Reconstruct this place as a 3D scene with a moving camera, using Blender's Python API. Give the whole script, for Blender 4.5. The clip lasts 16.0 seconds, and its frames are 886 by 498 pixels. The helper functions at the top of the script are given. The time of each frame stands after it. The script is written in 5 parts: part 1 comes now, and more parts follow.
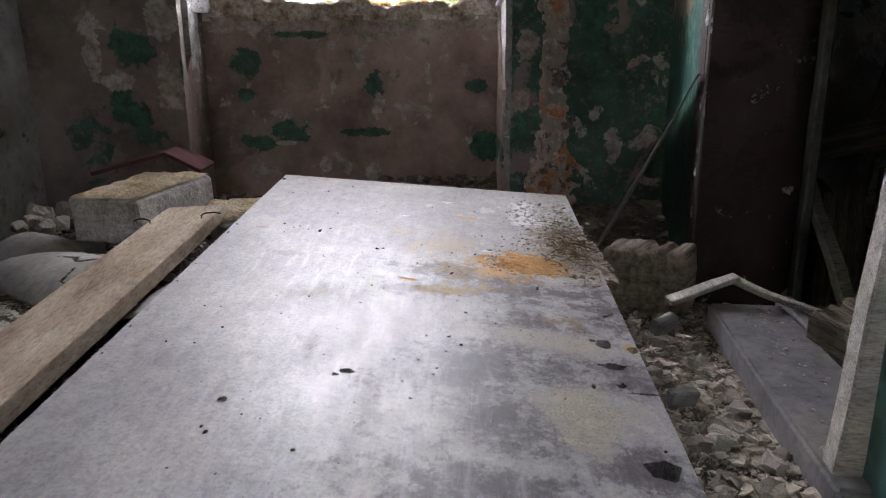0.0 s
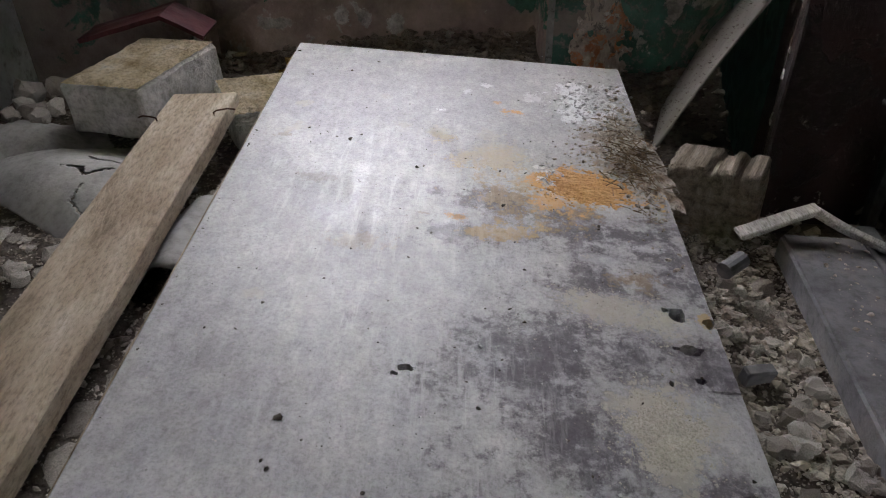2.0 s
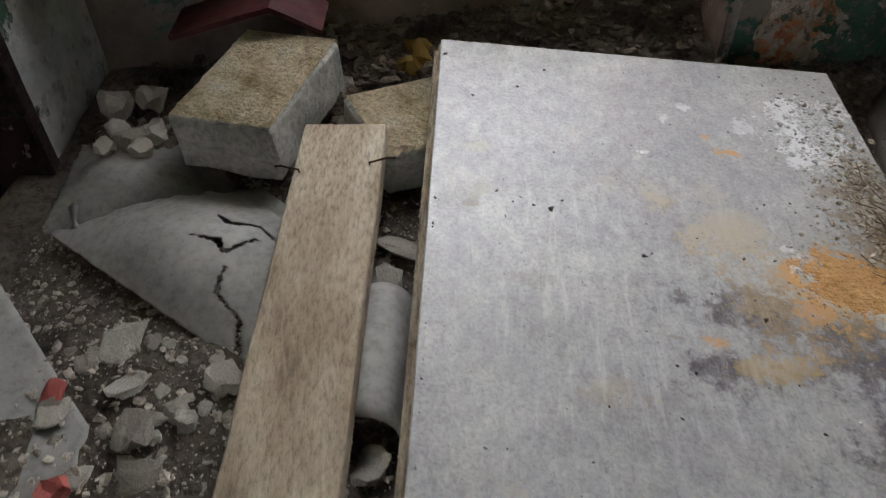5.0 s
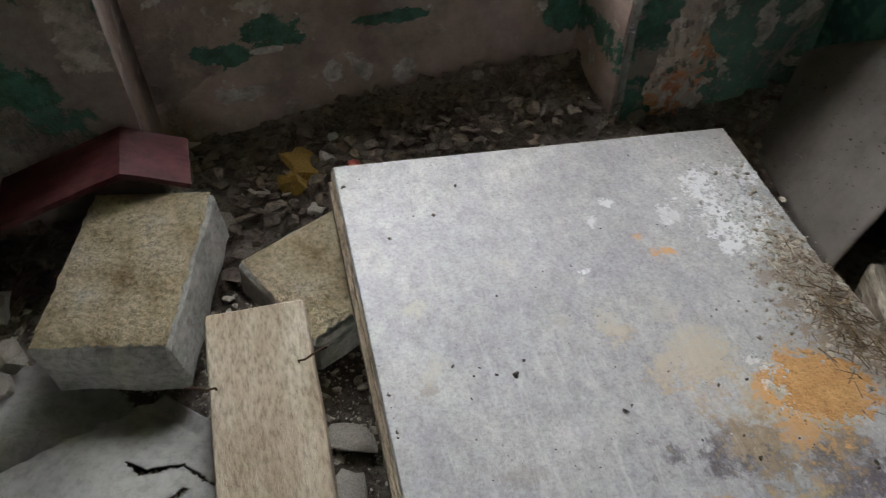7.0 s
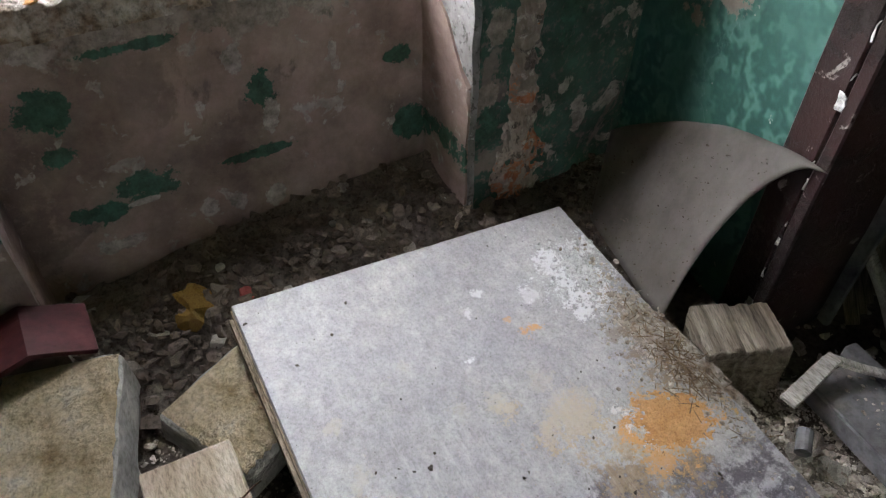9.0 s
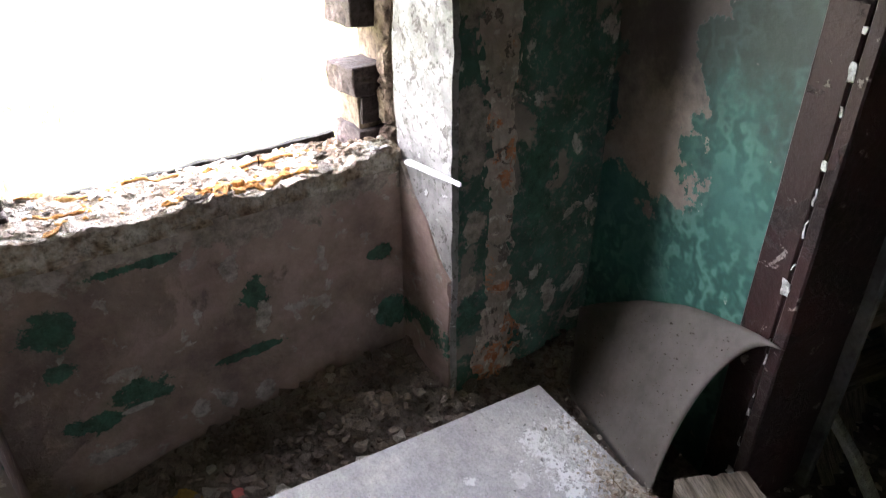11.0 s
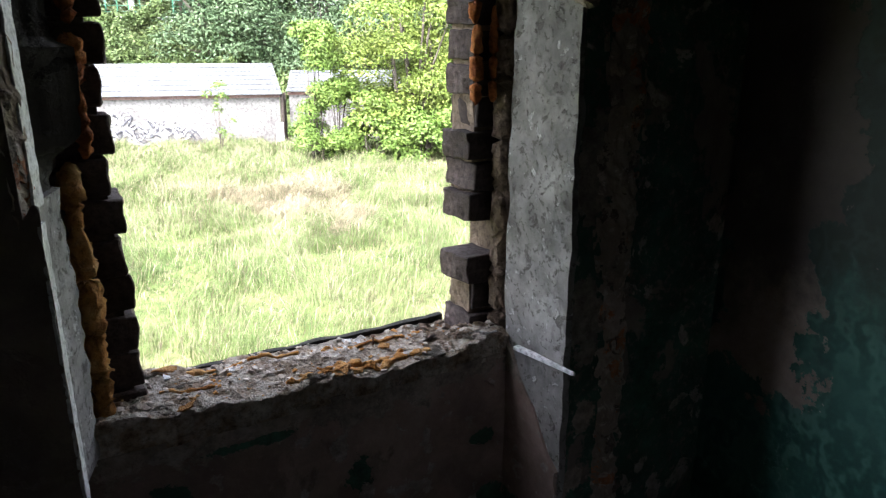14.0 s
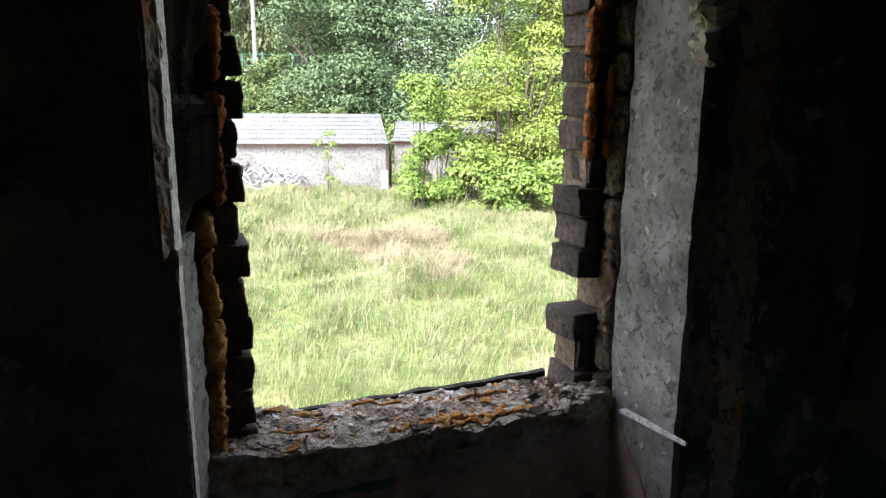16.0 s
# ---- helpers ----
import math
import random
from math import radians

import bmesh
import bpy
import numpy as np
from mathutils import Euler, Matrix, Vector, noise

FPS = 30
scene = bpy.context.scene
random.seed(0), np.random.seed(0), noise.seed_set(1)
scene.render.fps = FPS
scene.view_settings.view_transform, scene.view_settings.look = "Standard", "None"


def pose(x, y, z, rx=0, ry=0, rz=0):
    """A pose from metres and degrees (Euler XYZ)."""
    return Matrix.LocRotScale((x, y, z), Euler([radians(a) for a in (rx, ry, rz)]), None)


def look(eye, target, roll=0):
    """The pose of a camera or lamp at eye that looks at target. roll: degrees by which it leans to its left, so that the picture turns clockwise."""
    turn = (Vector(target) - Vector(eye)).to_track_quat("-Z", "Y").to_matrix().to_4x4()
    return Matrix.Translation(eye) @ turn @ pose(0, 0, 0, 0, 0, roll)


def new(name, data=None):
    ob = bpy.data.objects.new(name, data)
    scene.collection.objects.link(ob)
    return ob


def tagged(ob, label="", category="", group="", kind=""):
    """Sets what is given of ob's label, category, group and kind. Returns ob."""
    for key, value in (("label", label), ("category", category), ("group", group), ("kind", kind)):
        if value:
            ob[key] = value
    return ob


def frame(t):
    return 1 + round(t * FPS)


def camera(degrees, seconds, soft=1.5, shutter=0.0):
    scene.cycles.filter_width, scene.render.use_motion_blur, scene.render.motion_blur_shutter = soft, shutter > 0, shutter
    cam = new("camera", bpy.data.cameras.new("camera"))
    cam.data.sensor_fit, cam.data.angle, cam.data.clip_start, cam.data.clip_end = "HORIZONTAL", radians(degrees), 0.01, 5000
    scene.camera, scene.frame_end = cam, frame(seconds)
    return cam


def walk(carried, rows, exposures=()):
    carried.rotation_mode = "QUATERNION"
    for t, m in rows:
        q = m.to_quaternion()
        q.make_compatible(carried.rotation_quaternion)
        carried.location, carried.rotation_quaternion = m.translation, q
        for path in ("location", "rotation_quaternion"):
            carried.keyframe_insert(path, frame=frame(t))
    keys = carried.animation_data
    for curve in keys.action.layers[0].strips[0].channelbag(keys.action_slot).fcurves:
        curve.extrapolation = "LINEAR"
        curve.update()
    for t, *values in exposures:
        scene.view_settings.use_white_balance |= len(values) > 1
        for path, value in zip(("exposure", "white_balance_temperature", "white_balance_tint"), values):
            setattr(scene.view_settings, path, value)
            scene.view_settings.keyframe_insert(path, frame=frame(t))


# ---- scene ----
cam = camera(65.3, 16.0, soft=1.1, shutter=0.3)
METRES, EYE, TILT, LEAN, TURN = 2.0, 0.85, -14.5, 0.4, 0.0
ROWS = [
    (0.0, 0.0, 0.0, 0.0, -0.0, 0.0, -0.0),
    (0.5, 0.0053, 0.0136, 0.0451, 0.05, -4.98, -0.07),
    (1.0, -0.003, 0.0352, 0.0513, 0.28, -9.58, -0.18),
    (1.5, -0.0281, 0.0762, 0.08, 0.29, -14.45, -0.27),
    (2.0, -0.0443, 0.0851, 0.1276, 0.15, -17.8, -0.25),
    (2.5, -0.0534, 0.0861, 0.1494, -0.25, -20.99, -0.08),
    (3.0, -0.0684, 0.1181, 0.1602, -0.52, -23.2, -0.02),
    (3.5, -0.095, 0.1629, 0.1941, -0.23, -25.4, -0.15),
    (4.0, -0.1187, 0.1802, 0.2283, 0.32, -27.18, -0.26),
    (4.5, -0.1862, 0.2175, 0.2419, 0.64, -27.98, -0.56),
    (7.0, -0.2734, 0.4212, 0.3734, -16.1, -32.25, 3.8),
    (7.5, -0.2681, 0.4074, 0.399, -22.5, -32.81, 5.06),
    (8.0, -0.274, 0.3955, 0.4298, -25.79, -32.74, 5.74),
    (10.5, -0.3191, 0.3869, 0.5292, -34.57, -22.25, 7.79),
    (11.0, -0.3264, 0.3814, 0.5418, -34.9, -18.59, 7.99),
    (11.5, -0.3367, 0.382, 0.55, -34.95, -15.09, 8.01),
    (12.0, -0.3467, 0.3868, 0.5596, -34.82, -11.91, 7.98),
    (12.5, -0.3596, 0.3912, 0.5676, -34.31, -9.45, 7.86),
    (13.0, -0.373, 0.3949, 0.5707, -33.52, -7.38, 7.62),
    (13.5, -0.3808, 0.3977, 0.5727, -32.03, -5.58, 7.2),
    (14.0, -0.3882, 0.4009, 0.5739, -30.07, -4.1, 6.74),
    (14.5, -0.3949, 0.4043, 0.5758, -27.81, -2.7, 6.14),
    (15.0, -0.4009, 0.403, 0.5768, -25.51, -1.41, 5.55),
    (15.5, -0.4019, 0.4024, 0.5812, -23.51, -0.19, 5.0),
    (16.0, -0.3999, 0.4053, 0.5802, -22.0, 0.77, 4.6),
]
EXPO = [(0.0, 5.95, 6750, 20), (3.5, 5.75, 6900, 13), (4.5, 5.8, 6950, 12), (7.0, 6.0, 6850, 9), (8.0, 6.05, 6800, 9), (10.5, 6.3, 6550, 19), (11.0, 6.0, 6500, 18), (11.5, 5.3, 6400, 17), (12.0, 4.6, 6250, 16), (12.5, 3.8, 6000, 15), (13.0, 3.55, 5900, 13), (14.0, 3.25, 6050, 14), (16.0, 2.95, 6250, 13)]
walk(cam, [(t, pose(0, 0, EYE, TILT, LEAN, TURN) @ pose(METRES * x, METRES * y, METRES * z, 90 + pitch, roll, yaw)) for t, x, y, z, yaw, pitch, roll in ROWS], EXPO)

# ---- daylight: bright hazy sky, weak wide sun ----
SUN_EL, SUN_AZ = 48.0, 235.0
world = bpy.data.worlds.new("world")
scene.world = world
world.use_nodes = True
wn = world.node_tree.nodes
sky = wn.new("ShaderNodeTexSky")
sky.sky_type, sky.sun_disc = "NISHITA", False
sky.sun_elevation, sky.sun_rotation = radians(SUN_EL), radians(SUN_AZ)
sky.air_density, sky.dust_density = 1.0, 4.0
haze = wn.new("ShaderNodeHueSaturation")
haze.inputs["Saturation"].default_value = 0.25
world.node_tree.links.new(sky.outputs[0], haze.inputs["Color"])
world.node_tree.links.new(haze.outputs[0], wn["Background"].inputs[0])
wn["Background"].inputs[1].default_value = 0.15
sun_data = bpy.data.lights.new("sun", "SUN")
sun_data.energy, sun_data.angle, sun_data.color = 1.2, radians(14), (1.0, 0.95, 0.86)
sun = new("sun", sun_data)
sun.matrix_world = look((0, 0, 30), (-math.sin(radians(SUN_AZ)) * 30 / math.tan(radians(SUN_EL)), -math.cos(radians(SUN_AZ)) * 30 / math.tan(radians(SUN_EL)), 0))


# ---- materials ----
def mat_base(name, rough=0.85, metal=0.0, spec=0.3):
    m = bpy.data.materials.new(name)
    m.use_nodes = True
    n = m.node_tree.nodes
    b = n["Principled BSDF"]
    b.inputs["Roughness"].default_value = rough
    b.inputs["Metallic"].default_value = metal
    b.inputs["Specular IOR Level"].default_value = spec
    return m, n, m.node_tree.links, b


def node(n, kind, **settings):
    made = n.new(kind)
    for key, value in settings.items():
        made.inputs[key].default_value = value
    return made


def coords(n, l, stretch=(1, 1, 1), shift=(0, 0, 0)):
    tc = n.new("ShaderNodeTexCoord")
    mp = n.new("ShaderNodeMapping")
    mp.inputs["Scale"].default_value = stretch
    mp.inputs["Location"].default_value = shift
    l.new(tc.outputs["Object"], mp.inputs["Vector"])
    return mp.outputs[0]


def noise_at(n, l, vec, scale, detail=6.0, rough=0.6, distort=0.0):
    t = node(n, "ShaderNodeTexNoise", Scale=scale, Detail=detail, Roughness=rough, Distortion=distort)
    l.new(vec, t.inputs["Vector"])
    return t.outputs["Fac"]


def ramp(n, l, fac, stops):
    r = n.new("ShaderNodeValToRGB")
    while len(r.color_ramp.elements) < len(stops):
        r.color_ramp.elements.new(0.5)
    for e, (p, c) in zip(r.color_ramp.elements, stops):
        e.position, e.color = p, (*c, 1) if len(c) == 3 else c
    l.new(fac, r.inputs[0])
    return r.outputs[0]


def mask_of(n, l, fac, low, high):
    r = n.new("ShaderNodeMapRange")
    r.interpolation_type = "SMOOTHSTEP"
    r.inputs[1].default_value, r.inputs[2].default_value = low, high
    l.new(fac, r.inputs[0])
    return r.outputs[0]


def mathn(n, l, op, a, b=0.0, c=0.0):
    m = n.new("ShaderNodeMath")
    m.operation = op
    for i, v in enumerate((a, b, c)):
        if isinstance(v, (int, float)):
            m.inputs[i].default_value = v
        else:
            l.new(v, m.inputs[i])
    return m.outputs[0]


def mixc(n, l, fac, a, b, blend="MIX"):
    m = n.new("ShaderNodeMix")
    m.data_type, m.blend_type = "RGBA", blend
    for i, v in ((0, fac), (6, a), (7, b)):
        if isinstance(v, (int, float)):
            m.inputs[i].default_value = v
        elif isinstance(v, tuple):
            m.inputs[i].default_value = (*v, 1)
        else:
            l.new(v, m.inputs[i])
    return m.outputs[2]


def bump_to(n, l, b, height, strength=0.4, dist=0.01):
    k = node(n, "ShaderNodeBump", Strength=strength, Distance=dist)
    l.new(height, k.inputs["Height"])
    l.new(k.outputs[0], b.inputs["Normal"])


def grained(name, cols, scale=8.0, rough=0.88, bump=0.5, bscale=70.0, stretch=(1, 1, 1), vary=None, metal=0.0, spec=0.25, dist=0.008, grit=0.7):
    """Two scales of noise over a few tones; vary: 'island' or 'object' for a tone of its own to each piece."""
    m, n, l, b = mat_base(name, rough, metal, spec)
    v = coords(n, l, stretch)
    big = noise_at(n, l, v, scale)
    k = len(cols)
    col = ramp(n, l, big, [(0.3 + 0.4 * i / max(1, k - 1), c) for i, c in enumerate(cols)])
    fine = noise_at(n, l, v, bscale, 8.0, 0.7)
    col = mixc(n, l, grit, col, ramp(n, l, fine, [(0.37, (0.28, 0.27, 0.26)), (0.5, (0.93, 0.93, 0.93)), (0.63, (1.25, 1.25, 1.25))]), "MULTIPLY")
    if vary:
        src = n.new("ShaderNodeNewGeometry").outputs["Random Per Island"] if vary == "island" else n.new("ShaderNodeObjectInfo").outputs["Random"]
        col = mixc(n, l, 0.75, col, ramp(n, l, src, [(0.0, (0.5, 0.46, 0.42)), (0.5, (0.95, 0.9, 0.85)), (1.0, (1.25, 1.25, 1.25))]), "MULTIPLY")
    l.new(col, b.inputs["Base Color"])
    both = mathn(n, l, "ADD", big, fine)
    if bump:
        bump_to(n, l, b, both, bump, dist)
    return m


def axis_of(n, l, which):
    tc = n.new("ShaderNodeTexCoord")
    s = n.new("ShaderNodeSeparateXYZ")
    l.new(tc.outputs["Object"], s.inputs[0])
    return s.outputs[which]


def band(n, l, a, centre, half, soft, wobble=None):
    """1 within half of centre along a coordinate, with a ragged edge."""
    d = mathn(n, l, "ABSOLUTE", mathn(n, l, "SUBTRACT", a, centre))
    if wobble is not None:
        d = mathn(n, l, "ADD", d, wobble)
    return mathn(n, l, "SUBTRACT", 1.0, mask_of(n, l, d, half - soft, half + soft))


def old_paint(name, under, coats, grime=(0.5, 0.46, 0.44), rough=0.8, patches=()):
    """Plaster with flaking coats of paint. coats: (colour, size, cover 0..1, seed). patches: (x, z, half width, half height, colour)."""
    m, n, l, b = mat_base(name, rough, 0, 0.25)
    v = coords(n, l)
    tone = noise_at(n, l, v, 2.6, 8, 0.65)
    col = ramp(n, l, tone, [(0.3, tuple(c * 0.55 for c in under)), (0.5, under), (0.72, tuple(min(1, c * 1.45) for c in under))])
    height = noise_at(n, l, v, 45, 8, 0.7)
    for colour, size, cover, seed in coats:
        vs = coords(n, l, (1, 1, 1), (seed * 3.7, seed * 1.9, seed * 7.3))
        f = noise_at(n, l, vs, size, 9, 0.62, 0.4)
        edge = 0.62 - 0.24 * cover
        msk = mathn(n, l, "MULTIPLY", mask_of(n, l, f, edge, edge + 0.03), mask_of(n, l, noise_at(n, l, vs, size * 9, 8, 0.75), 0.34, 0.5))
        shade = noise_at(n, l, vs, size * 3, 5, 0.6)
        tint = ramp(n, l, shade, [(0.3, tuple(c * 0.6 for c in colour)), (0.7, tuple(min(1, c * 1.25) for c in colour))])
        col = mixc(n, l, msk, col, tint)
        height = mathn(n, l, "ADD", height, mathn(n, l, "MULTIPLY", msk, 0.6))
    for k, (px0, pz0, rx, rz, colour) in enumerate(patches):
        mp = n.new("ShaderNodeMapping")
        mp.vector_type = "TEXTURE"
        mp.inputs["Location"].default_value = (px0, 0, pz0)
        mp.inputs["Scale"].default_value = (rx, 1000, rz)
        l.new(n.new("ShaderNodeTexCoord").outputs["Object"], mp.inputs["Vector"])
        size = n.new("ShaderNodeVectorMath")
        size.operation = "LENGTH"
        l.new(mp.outputs[0], size.inputs[0])
        if k == 0:
            rag = mathn(n, l, "MULTIPLY", mathn(n, l, "SUBTRACT", noise_at(n, l, v, 14, 11, 0.72), 0.5), 4.0)
            tone2 = ramp(n, l, noise_at(n, l, v, 30, 8, 0.75), [(0.36, (0.5, 0.5, 0.5)), (0.6, (1.25, 1.25, 1.25))])
        msk = mathn(n, l, "SUBTRACT", 1.0, mask_of(n, l, mathn(n, l, "ADD", size.outputs["Value"], rag), 0.9, 1.0))
        col = mixc(n, l, msk, col, mixc(n, l, 1.0, tone2, colour, "MULTIPLY"))
        height = mathn(n, l, "ADD", height, mathn(n, l, "MULTIPLY", msk, 0.5))
    dirt = noise_at(n, l, v, 5.5, 10, 0.75)
    col = mixc(n, l, 0.8, col, ramp(n, l, dirt, [(0.35, grime), (0.6, (1, 1, 1))]), "MULTIPLY")
    l.new(col, b.inputs["Base Color"])
    bump_to(n, l, b, height, 0.6, 0.006)
    return m


GREEN = (0.045, 0.105, 0.078)
PALE = (0.36, 0.33, 0.3)
GREENER = (0.04, 0.108, 0.075)
BARE = (0.3, 0.26, 0.225)
M_PARAPET = old_paint("parapet_paint", (0.285, 0.214, 0.187), [(PALE, 9.0, 0.03, 1.0), ((0.22, 0.165, 0.143), 2.2, 0.4, 9.0), (PALE, 16.0, 0.05, 3.0)], patches=(
    (-0.3, 1.03, 0.75, 0.075, BARE), (-0.648, 0.877, 0.055, 0.055, GREENER), (-0.507, 0.66, 0.062, 0.042, GREENER), (-0.235, 0.80, 0.035, 0.05, GREENER), (0.136, 0.60, 0.05, 0.045, GREENER), (-0.657, 0.775, 0.035, 0.022, GREENER),
    (-0.271, 0.65, 0.075, 0.016, GREENER), (-0.45, 0.965, 0.10, 0.013, GREENER), (0.10, 0.80, 0.04, 0.02, GREENER), (-0.63, 0.62, 0.06, 0.025, GREENER), (-0.274, 0.875, 0.018, 0.045, PALE), (-0.215, 0.735, 0.02, 0.04, PALE),
    (-0.312, 0.457, 0.03, 0.016, PALE), (-0.523, 0.617, 0.032, 0.008, PALE), (-0.40, 0.54, 0.022, 0.03, PALE), (-0.33, 0.53, 0.018, 0.03, PALE), (-0.235, 0.52, 0.025, 0.03, PALE), (-0.05, 0.86, 0.012, 0.03, PALE), (-0.60, 0.52, 0.05, 0.02, PALE), (-0.62, 0.985, 0.05, 0.02, PALE)))
M_PIER_R = old_paint("pier_paint", (0.2, 0.17, 0.15), [(GREEN, 4.5, 0.85, 4.0), (PALE, 9.0, 0.06, 5.0)], patches=(
    (0.235, 1.17, 0.05, 0.09, (0.22, 0.195, 0.17)), (0.24, 1.5, 0.05, 0.12, (0.22, 0.195, 0.17)), (0.25, 0.92, 0.035, 0.05, (0.26, 0.22, 0.19)), (0.235, 0.76, 0.04, 0.03, (0.24, 0.2, 0.17)), (0.23, 0.66, 0.035, 0.05, GREENER), (0.45, 1.0, 0.05, 0.16, GREENER), (0.52, 0.62, 0.03, 0.06, PALE), (0.46, 0.72, 0.018, 0.02, PALE)))
M_PIER_L = old_paint("pier_paint_dim", (0.2, 0.165, 0.145), [(GREEN, 4.2, 0.2, 6.0), (PALE, 5.0, 0.06, 7.0), ((0.17, 0.14, 0.122), 2.4, 0.35, 2.5)], patches=(
    (-0.822, 0.80, 0.035, 0.08, (0.34, 0.3, 0.265)), (-0.971, 0.826, 0.05, 0.03, PALE), (-1.04, 0.90, 0.025, 0.07, PALE), (-0.95, 0.74, 0.06, 0.05, GREENER), (-0.92, 0.92, 0.06, 0.06, GREENER), (-0.83, 1.0, 0.05, 0.06, PALE)))
M_WALL = old_paint("dim_wall_paint", (0.33, 0.31, 0.29), [((0.6, 0.61, 0.62), 1.6, 0.85, 8.0), (GREEN, 3.0, 0.12, 9.0)])
M_REVEAL = old_paint("reveal_plaster", (0.25, 0.24, 0.23), [((0.3, 0.29, 0.28), 3.0, 0.5, 3.3), ((0.13, 0.12, 0.11), 26.0, 0.14, 4.4), ((0.16, 0.15, 0.14), 60.0, 0.2, 8.4), ((0.55, 0.54, 0.53), 34.0, 0.06, 6.4)], grime=(0.36, 0.36, 0.35))
M_RENDER = old_paint("bare_render", (0.32, 0.27, 0.22), [((0.45, 0.4, 0.34), 8, 0.3, 1.5), ((0.12, 0.1, 0.09), 6, 0.25, 3.5)])


def turquoise():
    m, n, l, b = mat_base("turquoise_brushed_paint", 0.55, 0, 0.35)
    v = coords(n, l)
    warp = noise_at(n, l, v, 5.0, 2, 0.5)
    wv = node(n, "ShaderNodeTexWave", Scale=11.0, Distortion=16.0, Detail=3.0)
    wv.inputs["Detail Scale"].default_value = 0.8
    wv.inputs["Detail Roughness"].default_value = 0.62
    l.new(v, wv.inputs["Vector"])
    col = ramp(n, l, wv.outputs["Fac"], [(0.05, (0.022, 0.082, 0.065)), (0.5, (0.04, 0.122, 0.1)), (0.95, (0.085, 0.2, 0.166))])
    col = mixc(n, l, mask_of(n, l, warp, 0.3, 0.75), col, (0.04, 0.122, 0.1))
    beige = ramp(n, l, noise_at(n, l, v, 6, 8, 0.7), [(0.3, (0.16, 0.13, 0.11)), (0.6, (0.34, 0.28, 0.235)), (0.75, (0.3, 0.3, 0.3))])
    wob = mathn(n, l, "MULTIPLY", mathn(n, l, "SUBTRACT", noise_at(n, l, v, 5.5, 8, 0.65), 0.5), 0.5)
    bare = band(n, l, axis_of(n, l, 1), 1.985, 0.15, 0.004, wob)
    up = mask_of(n, l, mathn(n, l, "ADD", axis_of(n, l, 2), wob), 0.955, 0.97)
    col = mixc(n, l, mathn(n, l, "MULTIPLY", bare, up), col, beige)
    chips = noise_at(n, l, v, 22, 10, 0.75)
    cm = mask_of(n, l, chips, 0.66, 0.675)
    col = mixc(n, l, cm, col, (0.45, 0.4, 0.36))
    # Blends toward near-black above about 1.05 m, with a ragged edge.
    upper_tone = mathn(n, l, "ADD", axis_of(n, l, 2), mathn(n, l, "MULTIPLY", mathn(n, l, "SUBTRACT", noise_at(n, l, v, 3.2, 8, 0.7), 0.5), 1.6))
    col = mixc(n, l, mathn(n, l, "MULTIPLY", mask_of(n, l, upper_tone, 1.05, 1.45), 0.75), col, (0.03, 0.028, 0.028))
    l.new(col, b.inputs["Base Color"])
    bump_to(n, l, b, mathn(n, l, "SUBTRACT", noise_at(n, l, v, 30, 8, 0.7), mathn(n, l, "ADD", cm, bare)), 0.4, 0.005)
    return m


M_TURQ = turquoise()
M_BROWN = old_paint("brown_gloss_paint", (0.03, 0.014, 0.013), [((0.3, 0.27, 0.25), 18, 0.02, 1.2), ((0.018, 0.01, 0.009), 6, 0.5, 6.6)], rough=0.4)
M_CEIL = grained("ceiling_plaster", [(0.3, 0.29, 0.27), (0.5, 0.48, 0.45)], 2.0)
M_SLAB = grained("floor_concrete", [(0.12, 0.11, 0.1), (0.24, 0.23, 0.21)], 3.0)
M_DIRT = grained("debris_soil", [(0.06, 0.048, 0.039), (0.14, 0.115, 0.095), (0.22, 0.19, 0.16)], 5.0, 0.95, 1.0, 60, dist=0.02)
M_STONE = grained("broken_plaster_bits", [(0.31, 0.275, 0.235), (0.54, 0.49, 0.43)], 9.0, 0.92, 0.6, 90, vary="island")
M_CHUNK = grained("broken_mortar", [(0.28, 0.26, 0.23), (0.5, 0.47, 0.43)], 11.0, 0.92, 0.6, 90, vary="object")
M_TWIG = grained("straw_litter", [(0.16, 0.11, 0.07), (0.32, 0.24, 0.15)], 30.0, 0.9, 0.3, 120, vary="island")
M_BLOCK = grained("aerated_concrete", [(0.33, 0.32, 0.295), (0.46, 0.445, 0.41), (0.6, 0.58, 0.54)], 14.0, 0.95, 0.9, 75, dist=0.012, grit=0.45)
M_BLOCKTOP = grained("sandy_mortar_crust", [(0.36, 0.26, 0.14), (0.58, 0.47, 0.3), (0.68, 0.57, 0.4), (0.72, 0.66, 0.55)], 13.0, 0.97, 1.3, 95, dist=0.02, grit=0.5)
M_PLANK = grained("weathered_board", [(0.12, 0.088, 0.06), (0.32, 0.25, 0.18), (0.42, 0.345, 0.26), (0.5, 0.435, 0.35)], 7.0, 0.9, 0.6, 110, stretch=(1.5, 0.5, 1.5), dist=0.005, grit=0.5)
M_RAW = grained("split_wood", [(0.09, 0.07, 0.05), (0.3, 0.25, 0.19), (0.46, 0.4, 0.32)], 8.0, 0.85, 1.0, 60, stretch=(8, 0.5, 8), dist=0.012)
M_PALEWOOD = grained("pale_split_lath", [(0.3, 0.28, 0.25), (0.5, 0.48, 0.44)], 10.0, 0.8, 0.6, 60, stretch=(1, 6, 6))
M_GREYBOARD = grained("grey_painted_board", [(0.09, 0.088, 0.09), (0.165, 0.162, 0.168), (0.23, 0.21, 0.19)], 8.0, 0.6, 0.3, 50, grit=0.4)
